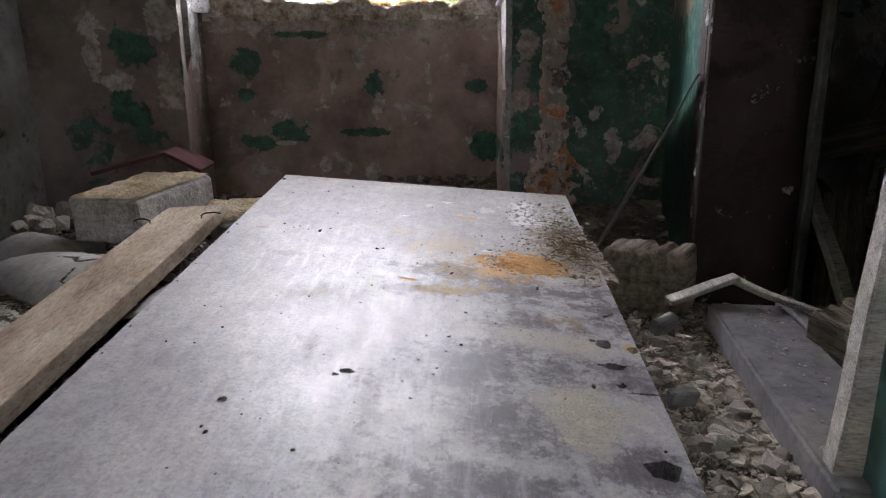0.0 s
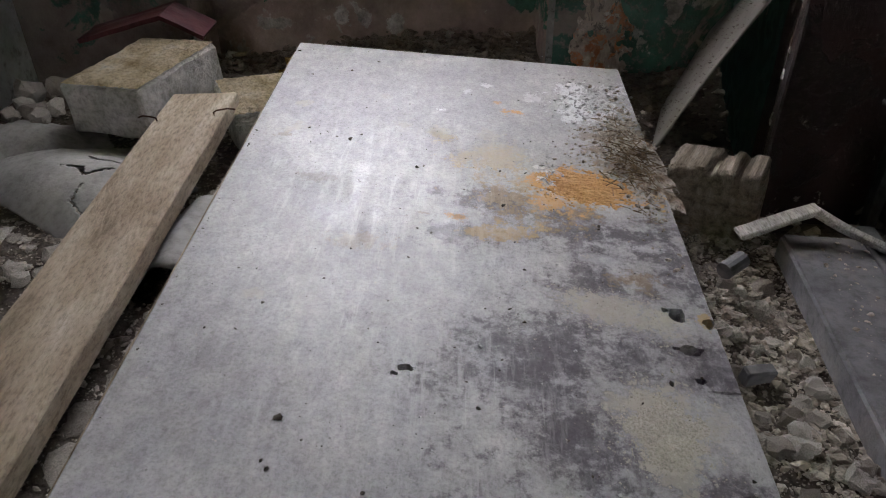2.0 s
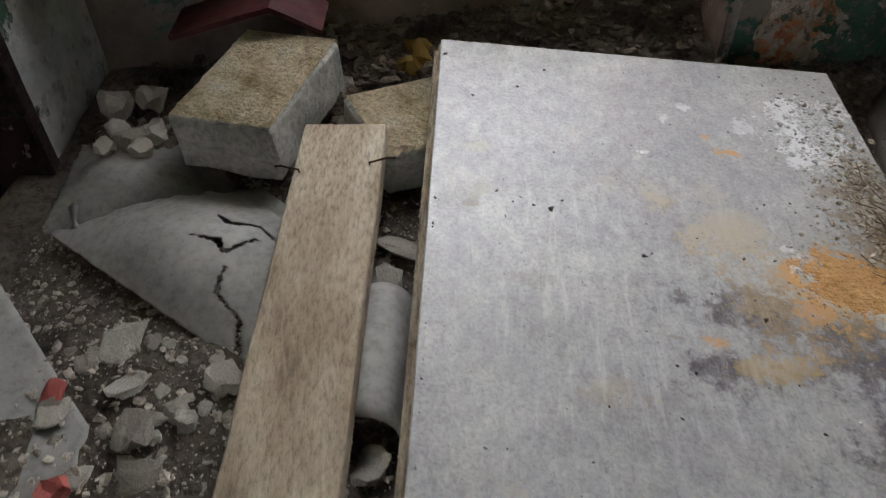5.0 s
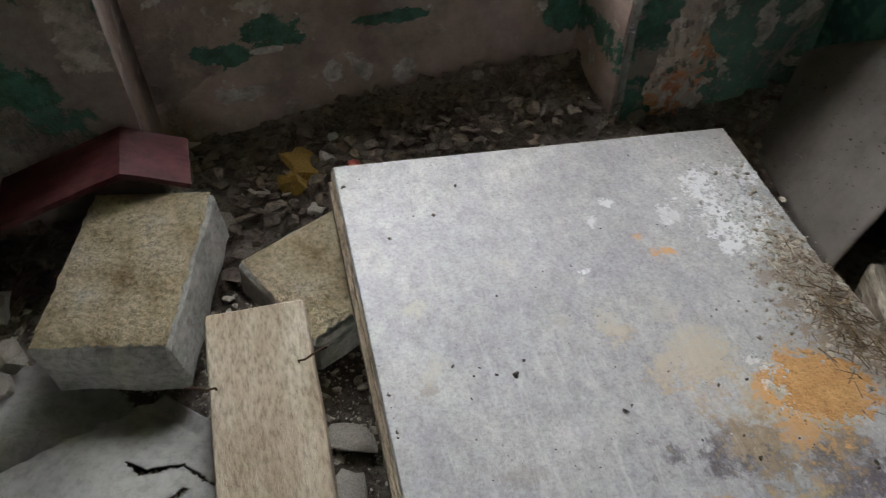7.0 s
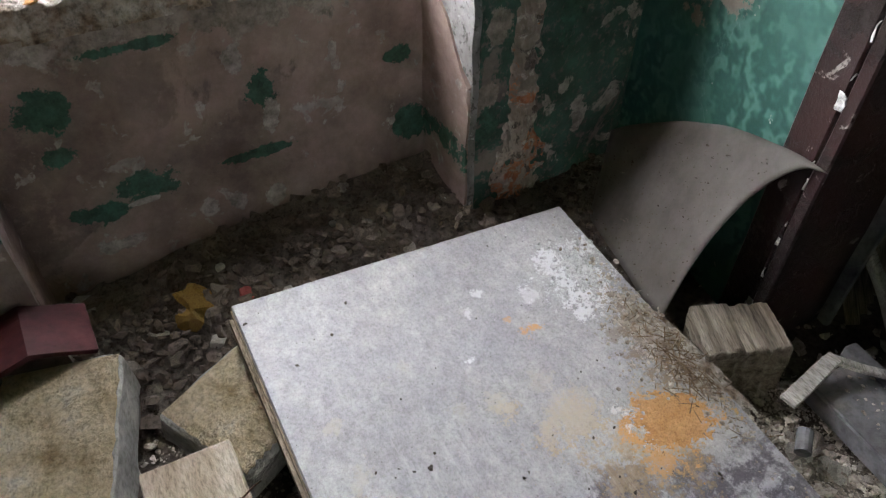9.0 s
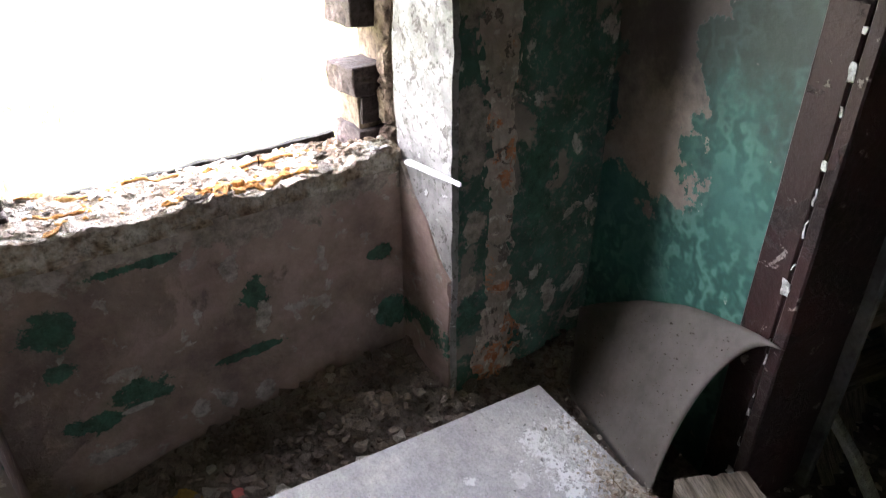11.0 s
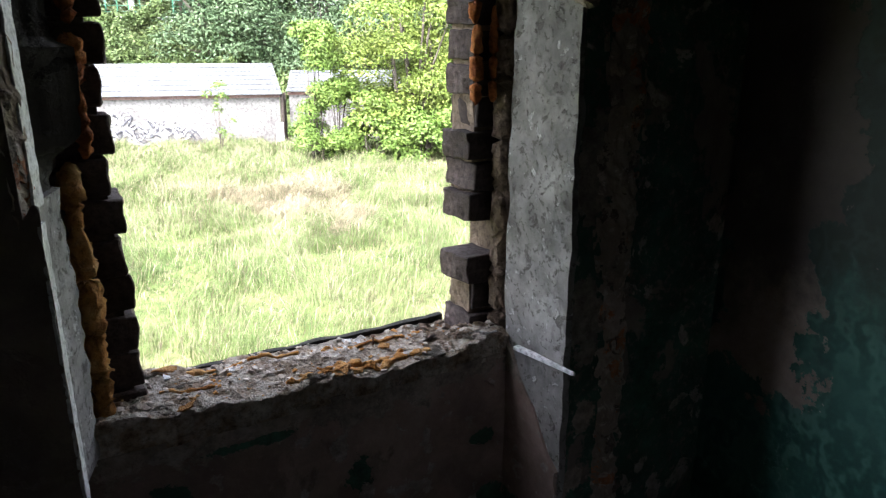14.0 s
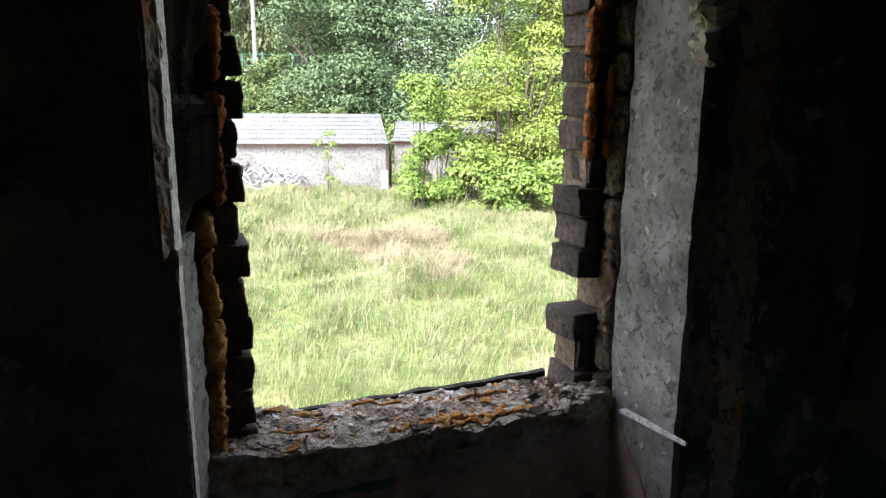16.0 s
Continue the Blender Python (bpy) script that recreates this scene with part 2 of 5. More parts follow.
M_LINO = grained("dusty_linoleum", [(0.185, 0.177, 0.167), (0.28, 0.272, 0.258), (0.37, 0.352, 0.323)], 4.0, 0.75, 0.25, 60, grit=0.3)
M_HARD = grained("dusty_plastic_sheet", [(0.06, 0.05, 0.04), (0.12, 0.105, 0.09), (0.165, 0.148, 0.13), (0.2, 0.182, 0.163)], 7.0, 0.5, 0.15, 45, spec=0.4, grit=0.25)
see = node(M_HARD.node_tree.nodes, "ShaderNodeBsdfTranslucent", Color=(0.3, 0.29, 0.26, 1))
both = node(M_HARD.node_tree.nodes, "ShaderNodeMixShader", Fac=0.3)
M_HARD.node_tree.links.new(M_HARD.node_tree.nodes["Principled BSDF"].outputs[0], both.inputs[1])
M_HARD.node_tree.links.new(see.outputs[0], both.inputs[2])
M_HARD.node_tree.links.new(both.outputs[0], M_HARD.node_tree.nodes["Material Output"].inputs["Surface"])
M_RED = grained("dark_red_lacquer", [(0.04, 0.01, 0.011), (0.075, 0.018, 0.02), (0.12, 0.05, 0.05)], 6.0, 0.6, 0.2, 40, spec=0.22, grit=0.4)
M_RUST = grained("rusty_nail", [(0.05, 0.025, 0.015), (0.14, 0.07, 0.04)], 40, 0.8, 0.4, 200, metal=0.4)
M_BRICK = grained("sooty_brick", [(0.025, 0.02, 0.02), (0.065, 0.05, 0.048), (0.125, 0.098, 0.095)], 9.0, 0.9, 0.9, 80, vary="object")
M_MORTAR = grained("crumbling_mortar", [(0.14, 0.1, 0.075), (0.34, 0.26, 0.19)], 12, 0.95, 1.2, 60, dist=0.02)
M_FOAM = grained("aged_orange_foam", [(0.2, 0.075, 0.02), (0.42, 0.2, 0.055), (0.55, 0.36, 0.16)], 14, 0.9, 0.8, 70, dist=0.012)
M_FOAMR = grained("burnt_orange_foam", [(0.12, 0.03, 0.01), (0.3, 0.095, 0.025), (0.42, 0.17, 0.05)], 18, 0.9, 0.8, 90, dist=0.012)
M_WHITEP = grained("chipped_white_paint", [(0.45, 0.45, 0.45), (0.72, 0.72, 0.72)], 18, 0.6, 0.5, 90)
M_BLACK = grained("bitumen_edge", [(0.012, 0.012, 0.012), (0.05, 0.045, 0.04)], 20, 0.9, 0.8, 90)
M_GRIT = grained("sill_grit", [(0.13, 0.085, 0.055), (0.3, 0.23, 0.17), (0.47, 0.42, 0.36), (0.62, 0.58, 0.53)], 22, 0.95, 1.2, 90, dist=0.015)


def door_material():
    m, n, l, b = mat_base("stained_laminate", 0.45, 0, 0.5)
    v = coords(n, l)
    ax, ay = axis_of(n, l, 0), axis_of(n, l, 1)
    cloud = noise_at(n, l, v, 4.5, 12, 0.72)
    col = ramp(n, l, cloud, [(0.3, (0.25, 0.24, 0.25)), (0.45, (0.34, 0.332, 0.335)), (0.56, (0.4, 0.392, 0.388)), (0.7, (0.47, 0.463, 0.452))])
    warp = mathn(n, l, "SUBTRACT", noise_at(n, l, v, 9, 12, 0.74), 0.5)
    fray = mathn(n, l, "SUBTRACT", noise_at(n, l, coords(n, l, (1, 1, 1), (3, 7, 0)), 38, 10, 0.78), 0.5)
    speckle = noise_at(n, l, v, 110, 6, 0.8)
    wear = noise_at(n, l, coords(n, l, (1, 1, 1), (5, 2, 0)), 24, 10, 0.76)

    ragged = mathn(n, l, "MULTIPLY", mathn(n, l, "ADD", warp, fray), 5.2)
    tc = n.new("ShaderNodeTexCoord").outputs["Object"]

    def soft(cx, cy, rx, ry, turn=0.0, edge=ragged):
        mp = n.new("ShaderNodeMapping")
        mp.vector_type = "TEXTURE"
        mp.inputs["Location"].default_value = (cx, cy, 0)
        mp.inputs["Rotation"].default_value = (0, 0, radians(turn))
        mp.inputs["Scale"].default_value = (rx, ry, 1)
        l.new(tc, mp.inputs["Vector"])
        size = n.new("ShaderNodeVectorMath")
        size.operation = "LENGTH"
        l.new(mp.outputs[0], size.inputs[0])
        return mask_of(n, l, mathn(n, l, "ADD", size.outputs["Value"], edge), 1.35, 0.25)

    # where the laminate is rubbed through to its dark purple core
    core = None
    for args in ((0.70, -0.73, 0.15, 0.07), (0.80, -0.80, 0.06, 0.10), (0.58, -1.0, 0.16, 0.09), (0.58, -1.15, 0.14, 0.09), (0.74, -1.24, 0.12, 0.05), (0.52, -0.64, 0.06, 0.03),
                 (0.55, -1.32, 0.16, 0.09), (0.66, -0.86, 0.10, 0.05), (0.78, -1.02, 0.05, 0.05), (0.50, -0.65, 0.13, 0.05), (0.42, -0.76, 0.07, 0.04), (0.62, -0.68, 0.1, 0.04)):
        f = soft(*args)
        core = f if core is None else mathn(n, l, "MAXIMUM", core, f)
    rubbed = mathn(n, l, "MULTIPLY", core, mask_of(n, l, mathn(n, l, "ADD", wear, mathn(n, l, "MULTIPLY", core, 0.16)), 0.44, 0.70))
    col = mixc(n, l, mathn(n, l, "MULTIPLY", core, 0.42), col, (0.2, 0.19, 0.205))
    col = mixc(n, l, mathn(n, l, "MULTIPLY", rubbed, 0.85), col, (0.075, 0.06, 0.075))
    # lavender-grey bloom toward the far end
    col = mixc(n, l, mathn(n, l, "MULTIPLY", soft(0.30, -0.25, 0.40, 0.28), 0.4), col, (0.33, 0.32, 0.345))
    # mottling at two smaller scales
    mid = noise_at(n, l, coords(n, l, (1.6, 1, 1), (4, 4, 1)), 30, 12, 0.82)
    col = mixc(n, l, 0.5, col, ramp(n, l, mid, [(0.36, (0.42, 0.4, 0.42)), (0.5, (0.95, 0.945, 0.95)), (0.62, (1.3, 1.3, 1.27))]), "MULTIPLY")
    grain = noise_at(n, l, v, 160, 6, 0.8)
    col = mixc(n, l, 0.42, col, ramp(n, l, grain, [(0.38, (0.4, 0.38, 0.38)), (0.5, (0.97, 0.97, 0.97)), (0.62, (1.2, 1.2, 1.2))]), "MULTIPLY")
    # pale rubbed streaks and hairline scratches along the length
    streak = noise_at(n, l, coords(n, l, (26, 3.2, 1)), 1.8, 10, 0.75)
    zone = mathn(n, l, "MAXIMUM", soft(0.30, -0.72, 0.24, 0.34), mathn(n, l, "MULTIPLY", soft(0.42, -1.15, 0.3, 0.25), 0.6))
    col = mixc(n, l, mathn(n, l, "MULTIPLY", mathn(n, l, "MULTIPLY", mask_of(n, l, streak, 0.5, 0.64), zone), 0.42), col, (0.6, 0.59, 0.575))
    hair = noise_at(n, l, coords(n, l, (90, 2.2, 1), (2, 1, 0)), 1.6, 5, 0.6)
    col = mixc(n, l, mathn(n, l, "MULTIPLY", mask_of(n, l, hair, 0.66, 0.72), 0.3), col, (0.55, 0.54, 0.52))

    dust = None
    flecks = mathn(n, l, "MULTIPLY", mathn(n, l, "SUBTRACT", speckle, 0.5), 2.4)

    def dusting(cx, cy, rx, ry, colour, amount, turn=0.0):
        f = mask_of(n, l, mathn(n, l, "ADD", soft(cx, cy, rx, ry, turn), flecks), 0.30, 0.85)
        f = mathn(n, l, "MULTIPLY", f, amount)
        return mixc(n, l, f, col, colour), f if dust is None else mathn(n, l, "MAXIMUM", dust, f)

    OCHRE, SAND, LIME, BROWN, BRICK_ = (0.48, 0.34, 0.16), (0.46, 0.425, 0.36), (0.66, 0.66, 0.67), (0.25, 0.2, 0.145), (0.58, 0.32, 0.13)
    for args in ((0.60, -0.60, 0.15, 0.11, OCHRE, 0.42), (0.49, -0.51, 0.07, 0.04, OCHRE, 0.4), (0.392, -0.43, 0.035, 0.022, OCHRE, 0.45), (0.49, -0.75, 0.06, 0.02, OCHRE, 0.55, 10), (0.418, -0.71, 0.024, 0.016, BRICK_, 0.7),
                 (0.70, -0.85, 0.04, 0.03, OCHRE, 0.3), (0.26, -0.80, 0.05, 0.02, OCHRE, 0.2), (0.36, -0.71, 0.05, 0.009, BROWN, 0.5), (0.16, -0.62, 0.035, 0.02, BROWN, 0.25), (0.077, -0.475, 0.03, 0.014, BROWN, 0.45),
                 (0.66, -0.585, 0.105, 0.06, BRICK_, 0.95, -18), (0.59, -0.63, 0.04, 0.05, BRICK_, 0.7), (0.537, -0.289, 0.026, 0.016, BRICK_, 0.9, -20), (0.50, -0.255, 0.01, 0.008, BRICK_, 0.6),
                 (0.71, -0.20, 0.095, 0.115, LIME, 0.92, -14), (0.59, -0.215, 0.035, 0.02, LIME, 0.5), (0.594, -0.55, 0.02, 0.022, LIME, 0.9), (0.575, -0.52, 0.02, 0.012, LIME, 0.7), (0.60, -0.60, 0.014, 0.02, LIME, 0.8),
                 (0.76, -0.42, 0.06, 0.13, BROWN, 0.8, -12), (0.70, -0.37, 0.05, 0.03, BROWN, 0.6), (0.665, -0.925, 0.085, 0.042, SAND, 0.75, -12), (0.74, -0.95, 0.03, 0.03, SAND, 0.6),
                 (0.69, -1.135, 0.062, 0.06, SAND, 0.85), (0.70, -1.20, 0.03, 0.05, SAND, 0.7), (0.645, -1.10, 0.03, 0.02, SAND, 0.6), (0.76, -1.13, 0.03, 0.03, SAND, 0.45),
                 (0.376, -0.308, 0.012, 0.009, LIME, 0.95), (0.475, -0.166, 0.015, 0.011, LIME, 0.7), (0.43, -0.20, 0.014, 0.018, LIME, 0.6), (0.378, -0.415, 0.04, 0.03, SAND, 0.65), (0.503, -0.487, 0.07, 0.05, SAND, 0.6), (0.47, -0.40, 0.03, 0.03, SAND, 0.45),
                 (0.078, -0.443, 0.03, 0.03, SAND, 0.55), (0.08, -0.33, 0.02, 0.012, SAND, 0.6), (0.25, -0.27, 0.03, 0.02, SAND, 0.35), (0.30, -0.40, 0.02, 0.03, SAND, 0.4), (0.13, -0.95, 0.02, 0.012, SAND, 0.5),
                 (0.66, -0.80, 0.03, 0.012, LIME, 0.35), (0.75, -0.76, 0.03, 0.012, LIME, 0.5),
                 (0.40, -1.42, 0.06, 0.04, SAND, 0.6), (0.62, -1.5, 0.1, 0.06, SAND, 0.4), (0.2, -1.6, 0.1, 0.08, BROWN, 0.3), (0.80, -0.93, 0.012, 0.02, OCHRE, 0.8), (0.79, -0.50, 0.02, 0.12, OCHRE, 0.6)):
        col, dust = dusting(*args)
    specks = node(n, "ShaderNodeTexVoronoi", Scale=34.0)
    l.new(v, specks.inputs["Vector"])
    col = mixc(n, l, mathn(n, l, "MULTIPLY", mathn(n, l, "SUBTRACT", 1.0, mask_of(n, l, specks.outputs["Distance"], 0.03, 0.07)), 0.6), col, (0.06, 0.05, 0.045))
    l.new(col, b.inputs["Base Color"])
    smear = noise_at(n, l, coords(n, l, (20, 2.6, 1)), 2.2, 12, 0.78)
    r = mathn(n, l, "ADD", mathn(n, l, "MULTIPLY", smear, 1.0), -0.01)
    r = mathn(n, l, "ADD", r, mathn(n, l, "MULTIPLY", mathn(n, l, "SUBTRACT", mid, 0.5), 0.4))
    r = mathn(n, l, "MAXIMUM", mathn(n, l, "MINIMUM", mathn(n, l, "ADD", r, mathn(n, l, "MULTIPLY", dust, 0.6)), 1.0), 0.16)
    l.new(r, b.inputs["Roughness"])
    h = mathn(n, l, "ADD", noise_at(n, l, v, 8, 4, 0.5), mathn(n, l, "MULTIPLY", noise_at(n, l, v, 130, 6, 0.7), 0.25))
    bump_to(n, l, b, h, 0.25, 0.006)
    return m


M_DOOR = door_material()
M_DOOREDGE = grained("chipboard_edge", [(0.16, 0.12, 0.085), (0.33, 0.27, 0.2)], 30, 0.9, 0.6, 120, stretch=(1, 0.3, 3))


# ---- mesh helpers ----
def bm_box(x0, y0, z0, x1, y1, z1, bevel=0.0, segs=1):
    bm = bmesh.new()
    bmesh.ops.create_cube(bm, size=1.0)
    for v in bm.verts:
        v.co = Vector((x0 + (v.co.x + 0.5) * (x1 - x0), y0 + (v.co.y + 0.5) * (y1 - y0), z0 + (v.co.z + 0.5) * (z1 - z0)))
    if bevel:
        bmesh.ops.bevel(bm, geom=bm.edges[:], offset=bevel, segments=segs, affect="EDGES")
    return bm


def rough_up(bm, amount, size, cuts=0, seed=0.0):
    if cuts:
        bmesh.ops.subdivide_edges(bm, edges=bm.edges[:], cuts=cuts, use_grid_fill=True)
    for v in bm.verts:
        v.co += noise.noise_vector(v.co * size + Vector((seed, seed * 2, seed * 3))) * amount
    return bm


def bm_tube(points, radii, sides=8):
    bm = bmesh.new()
    rings = []
    for i, p in enumerate(points):
        p = Vector(p)
        a = Vector(points[max(0, i - 1)])
        c = Vector(points[min(len(points) - 1, i + 1)])
        q = (c - a).to_track_quat("Z", "Y")
        r = radii[i] if hasattr(radii, "__len__") else radii
        rings.append([bm.verts.new(p + q @ Vector((r * math.cos(2 * math.pi * k / sides), r * math.sin(2 * math.pi * k / sides), 0))) for k in range(sides)])
    for a, c in zip(rings, rings[1:]):
        for k in range(sides):
            bm.faces.new((a[k], a[(k + 1) % sides], c[(k + 1) % sides], c[k]))
    bm.faces.new(rings[0][::-1])
    bm.faces.new(rings[-1])
    return bm


def part(name, bm, material, parent=None, label="", smooth=False):
    me = bpy.data.meshes.new(name)
    bm.normal_update()
    bm.to_mesh(me)
    bm.free()
    me.materials.append(material)
    if smooth:
        me.polygons.foreach_set("use_smooth", [True] * len(me.polygons))
    ob = new(name, me)
    if parent is not None:
        ob.parent = parent
    if label:
        ob["label"] = label
    return ob


def raw_mesh(name, verts, faces, material):
    me = bpy.data.meshes.new(name)
    me.from_pydata(verts.tolist() if hasattr(verts, "tolist") else verts, [], faces.tolist() if hasattr(faces, "tolist") else faces)
    me.materials.append(material)
    me.update()
    return me


def thing(name, m, label, category, group="", kind=""):
    ob = new(name)
    ob.empty_display_size = 0.1
    ob.matrix_world = m
    return tagged(ob, label, category, group, kind)


def sheet_grid(fn, nu, nv, thick):
    """A thin bent sheet from fn(u, v) with thickness."""
    bm = bmesh.new()
    g = [[bm.verts.new(fn(i / nu, j / nv)) for j in range(nv + 1)] for i in range(nu + 1)]
    for i in range(nu):
        for j in range(nv):
            bm.faces.new((g[i][j], g[i + 1][j], g[i + 1][j + 1], g[i][j + 1]))
    bm.normal_update()
    bmesh.ops.solidify(bm, geom=bm.faces[:], thickness=thick)
    return bm


# ---- the room's shell ----
H = 2.75
WY, PY, OY = 2.13, 2.34, 2.54          # room face, recessed parapet face, outer face
JL, JR = -0.775, 0.185                 # window reveals
LX = -1.24
RW = Matrix.Translation((0.585, 1.61, 0)) @ Matrix.Rotation(-math.atan(0.172), 4, "Z")   # right wall: local y along it, x into it

floor_slab = tagged(part("floor", bm_box(-2.6, -2.9, -0.25, 3.1, 2.6, 0.0), M_SLAB), "bare grey concrete floor slab under debris", "floor", kind="structure")
tagged(part("ceiling", bm_box(-2.6, -2.9, H, 3.1, 2.6, H + 0.2), M_CEIL), "dim stained plaster ceiling", "ceiling", kind="structure")

tagged(part("lower_storey", bm_box(-2.6, -2.9, -3.0, 3.1, 2.52, -0.25), M_RENDER), "rendered walls of the storey below", "building", kind="structure")

wall_window = thing("wall_north", Matrix(), "thick brick outer wall with peeling green and brown paint", "wall", kind="structure")
worn_pier = rough_up(bm_box(JR + 0.02, WY, 0, 0.972, OY, H), 0.003, 6, 24)
for v in worn_pier.verts:
    if v.co.x < JR + 0.12 and v.co.y < WY + 0.01:
        high = max(0.0, min(1.0, (v.co.z - 1.08) / 0.5)) * max(0.0, min(1.0, (1.98 - v.co.z) / 0.12))
        v.co.y += 0.018 * high * (1 - (v.co.x - JR - 0.02) / 0.10)
part("pier", worn_pier, M_PIER_R, wall_window, "dark green paint flaking off brick and render")
part("pier", rough_up(bm_box(-2.45, WY, 0, JL - 0.02, OY, H), 0.003, 6, 20), M_PIER_L, wall_window, "peeling brown and green paint")
part("parapet", rough_up(bm_box(JL - 0.02, PY, 0, JR + 0.02, OY - 0.02, 1.02), 0.004, 5, 24), M_PARAPET, wall_window, "peeling brown and green paint under the window")
part("lintel", bm_box(JL - 0.02, WY + 0.003, 2.22, JR + 0.02, OY - 0.003, H), M_RENDER, wall_window)


def ragged_plate(x0, x1, y0, y1, z0, z1, seed, edge=0.012):
    """A coat of plaster on a reveal, uneven, with a crumbled front edge."""
    bm = bm_box(x0, y0, z0, x1, y1, z1)
    bmesh.ops.subdivide_edges(bm, edges=[e for e in bm.edges if abs(e.verts[0].co.z - e.verts[1].co.z) > 0.1], cuts=60, use_grid_fill=True)
    bmesh.ops.subdivide_edges(bm, edges=[e for e in bm.edges if abs(e.verts[0].co.y - e.verts[1].co.y) > 0.05], cuts=6, use_grid_fill=True)
    for v in bm.verts:
        p = v.co.copy()
        v.co.x += 0.005 * noise.noise(p * 9 + Vector((seed, 0, 0)))
        if abs(p.y - y0) < 1e-4:
            v.co.y += edge * (noise.noise(Vector((seed, 0, p.z * 7))) + 0.6 * noise.noise(Vector((seed, 3, p.z * 25))))
        if abs(p.y - y1) < 1e-4:
            v.co.y += 0.02 * noise.noise(Vector((seed, 9, p.z * 9)))
    return bm


worn_reveal = ragged_plate(JR, JR + 0.02, WY + 0.002, 2.36, 0.3, 2.22, 1.0, 0.007)
for v in worn_reveal.verts:
    back = max(0.0, min(1.0, (v.co.z - 1.08) / 0.6)) * max(0.0, 1 - (v.co.y - WY) / 0.12)
    v.co.y += 0.018 * back
    v.co.x += 0.008 * back + 0.003 * noise.noise(v.co * 40)
part("reveal", worn_reveal, M_REVEAL, wall_window, "cracked grey white plaster reveal")
# Brown paint, its top cut on a slant to stand for the sill's shade.
low_shade_coat = ragged_plate(JR - 0.007, JR + 0.013, WY + 0.006, 2.35, 0.2, 0.92, 1.0, 0.007)
for v in low_shade_coat.verts:
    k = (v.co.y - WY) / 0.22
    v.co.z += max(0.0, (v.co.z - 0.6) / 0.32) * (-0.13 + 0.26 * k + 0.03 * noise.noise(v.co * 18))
part("reveal_shade_coat", low_shade_coat, M_PARAPET, wall_window, "brown painted lower reveal with the niche's shade edge cut in")
part("reveal", ragged_plate(JL - 0.02, JL, WY + 0.085, 2.30, 0.82, 2.22, 5.0, 0.012), M_REVEAL, wall_window, "cracked grey white plaster reveal")
# Paint again sloped at its top to carry the niche's shade edge.
left_shade_coat = ragged_plate(JL - 0.021, JL - 0.001, WY + 0.012, 2.35, 0.2, 0.98, 5.0, 0.007)
for v in left_shade_coat.verts:
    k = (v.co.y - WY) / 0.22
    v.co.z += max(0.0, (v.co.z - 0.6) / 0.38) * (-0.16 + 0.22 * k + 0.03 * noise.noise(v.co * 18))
part("reveal_shade_coat", left_shade_coat, M_PARAPET, wall_window, "brown painted lower reveal with the niche's shade edge cut in")



def bare_strip(seed, n=60, m=190):
    """Broken band down the pier where paint and render have come off the brick, its ragged rim running under the paint."""
    bm = bmesh.new()
    g = []
    for i in range(n + 1):
        row = []
        for j in range(m + 1):
            z = 0.40 + 1.8 * j / m
            mid = 0.335 - 0.012 * (z - 0.5) + 0.012 * noise.noise(Vector((0, z * 7, seed)))
            half = 0.042 + 0.03 * max(0.0, 1 - abs(z - 0.5) / 0.14) + 0.012 * noise.noise(Vector((3, z * 5, seed)))
            a = (i / n - 0.5) * 0.22
            k = 1 - abs(a) / half + 0.55 * noise.noise(Vector((a * 22, z * 11, seed + 1))) + 0.3 * noise.noise(Vector((a * 60, z * 40, seed + 2)))
            row.append(bm.verts.new((mid + a, WY - max(-0.006, min(0.012, 0.011 * k) + 0.007 * noise.noise(Vector((a * 55, z * 45, seed))) + 0.003 * noise.noise(Vector((a * 150, z * 150, seed)))), z)))
        g.append(row)
    for i in range(n):
        for j in range(m):
            q = (g[i][j], g[i][j + 1], g[i + 1][j + 1], g[i + 1][j])
            if min(v.co.y for v in q) < WY + 0.004:
                bm.faces.new(q[::-1])
    for v in [v for v in bm.verts if not v.link_faces]:
        bm.verts.remove(v)
    return bm


M_BAREBAND = old_paint("bare_brick_and_render", (0.33, 0.275, 0.235), [((0.4, 0.33, 0.28), 12, 0.4, 1.1), ((0.42, 0.17, 0.085), 9, 0.32, 2.2), ((0.12, 0.1, 0.085), 22, 0.3, 3.2), ((0.45, 0.4, 0.35), 30, 0.2, 5.2)])
part("bare_band", bare_strip(2.0), M_BAREBAND, wall_window, "bare crumbling render and brick")

# right wall with the doorway
wall_right = thing("wall_east", RW, "turquoise painted plaster wall with a doorway", "wall", kind="structure")
DW, TH = 0.80, 0.19                    # doorway width, wall thickness
far_piece = part("wall_piece", rough_up(bm_box(0.586, 1.61 - 0.08, 0, 0.80, 2.145, H), 0.0, 1), M_TURQ, None)
for v in far_piece.data.vertices:
    t = (v.co.y - 1.61) * 0.172
    v.co.x += t
far_piece.parent = wall_right
far_piece.matrix_parent_inverse = RW.inverted()
near_piece = part("wall_piece", bm_box(0.055, -4.2, 0, TH, -DW - 0.09, H), M_TURQ, wall_right)
part("wall_piece", bm_box(0, -DW - 0.06, 2.12, TH, 0.06, H), M_TURQ, wall_right)
door_frame = thing("door_frame", RW, "dark brown glossy painted wooden door frame with chipped white paint", "door frame", kind="structure")


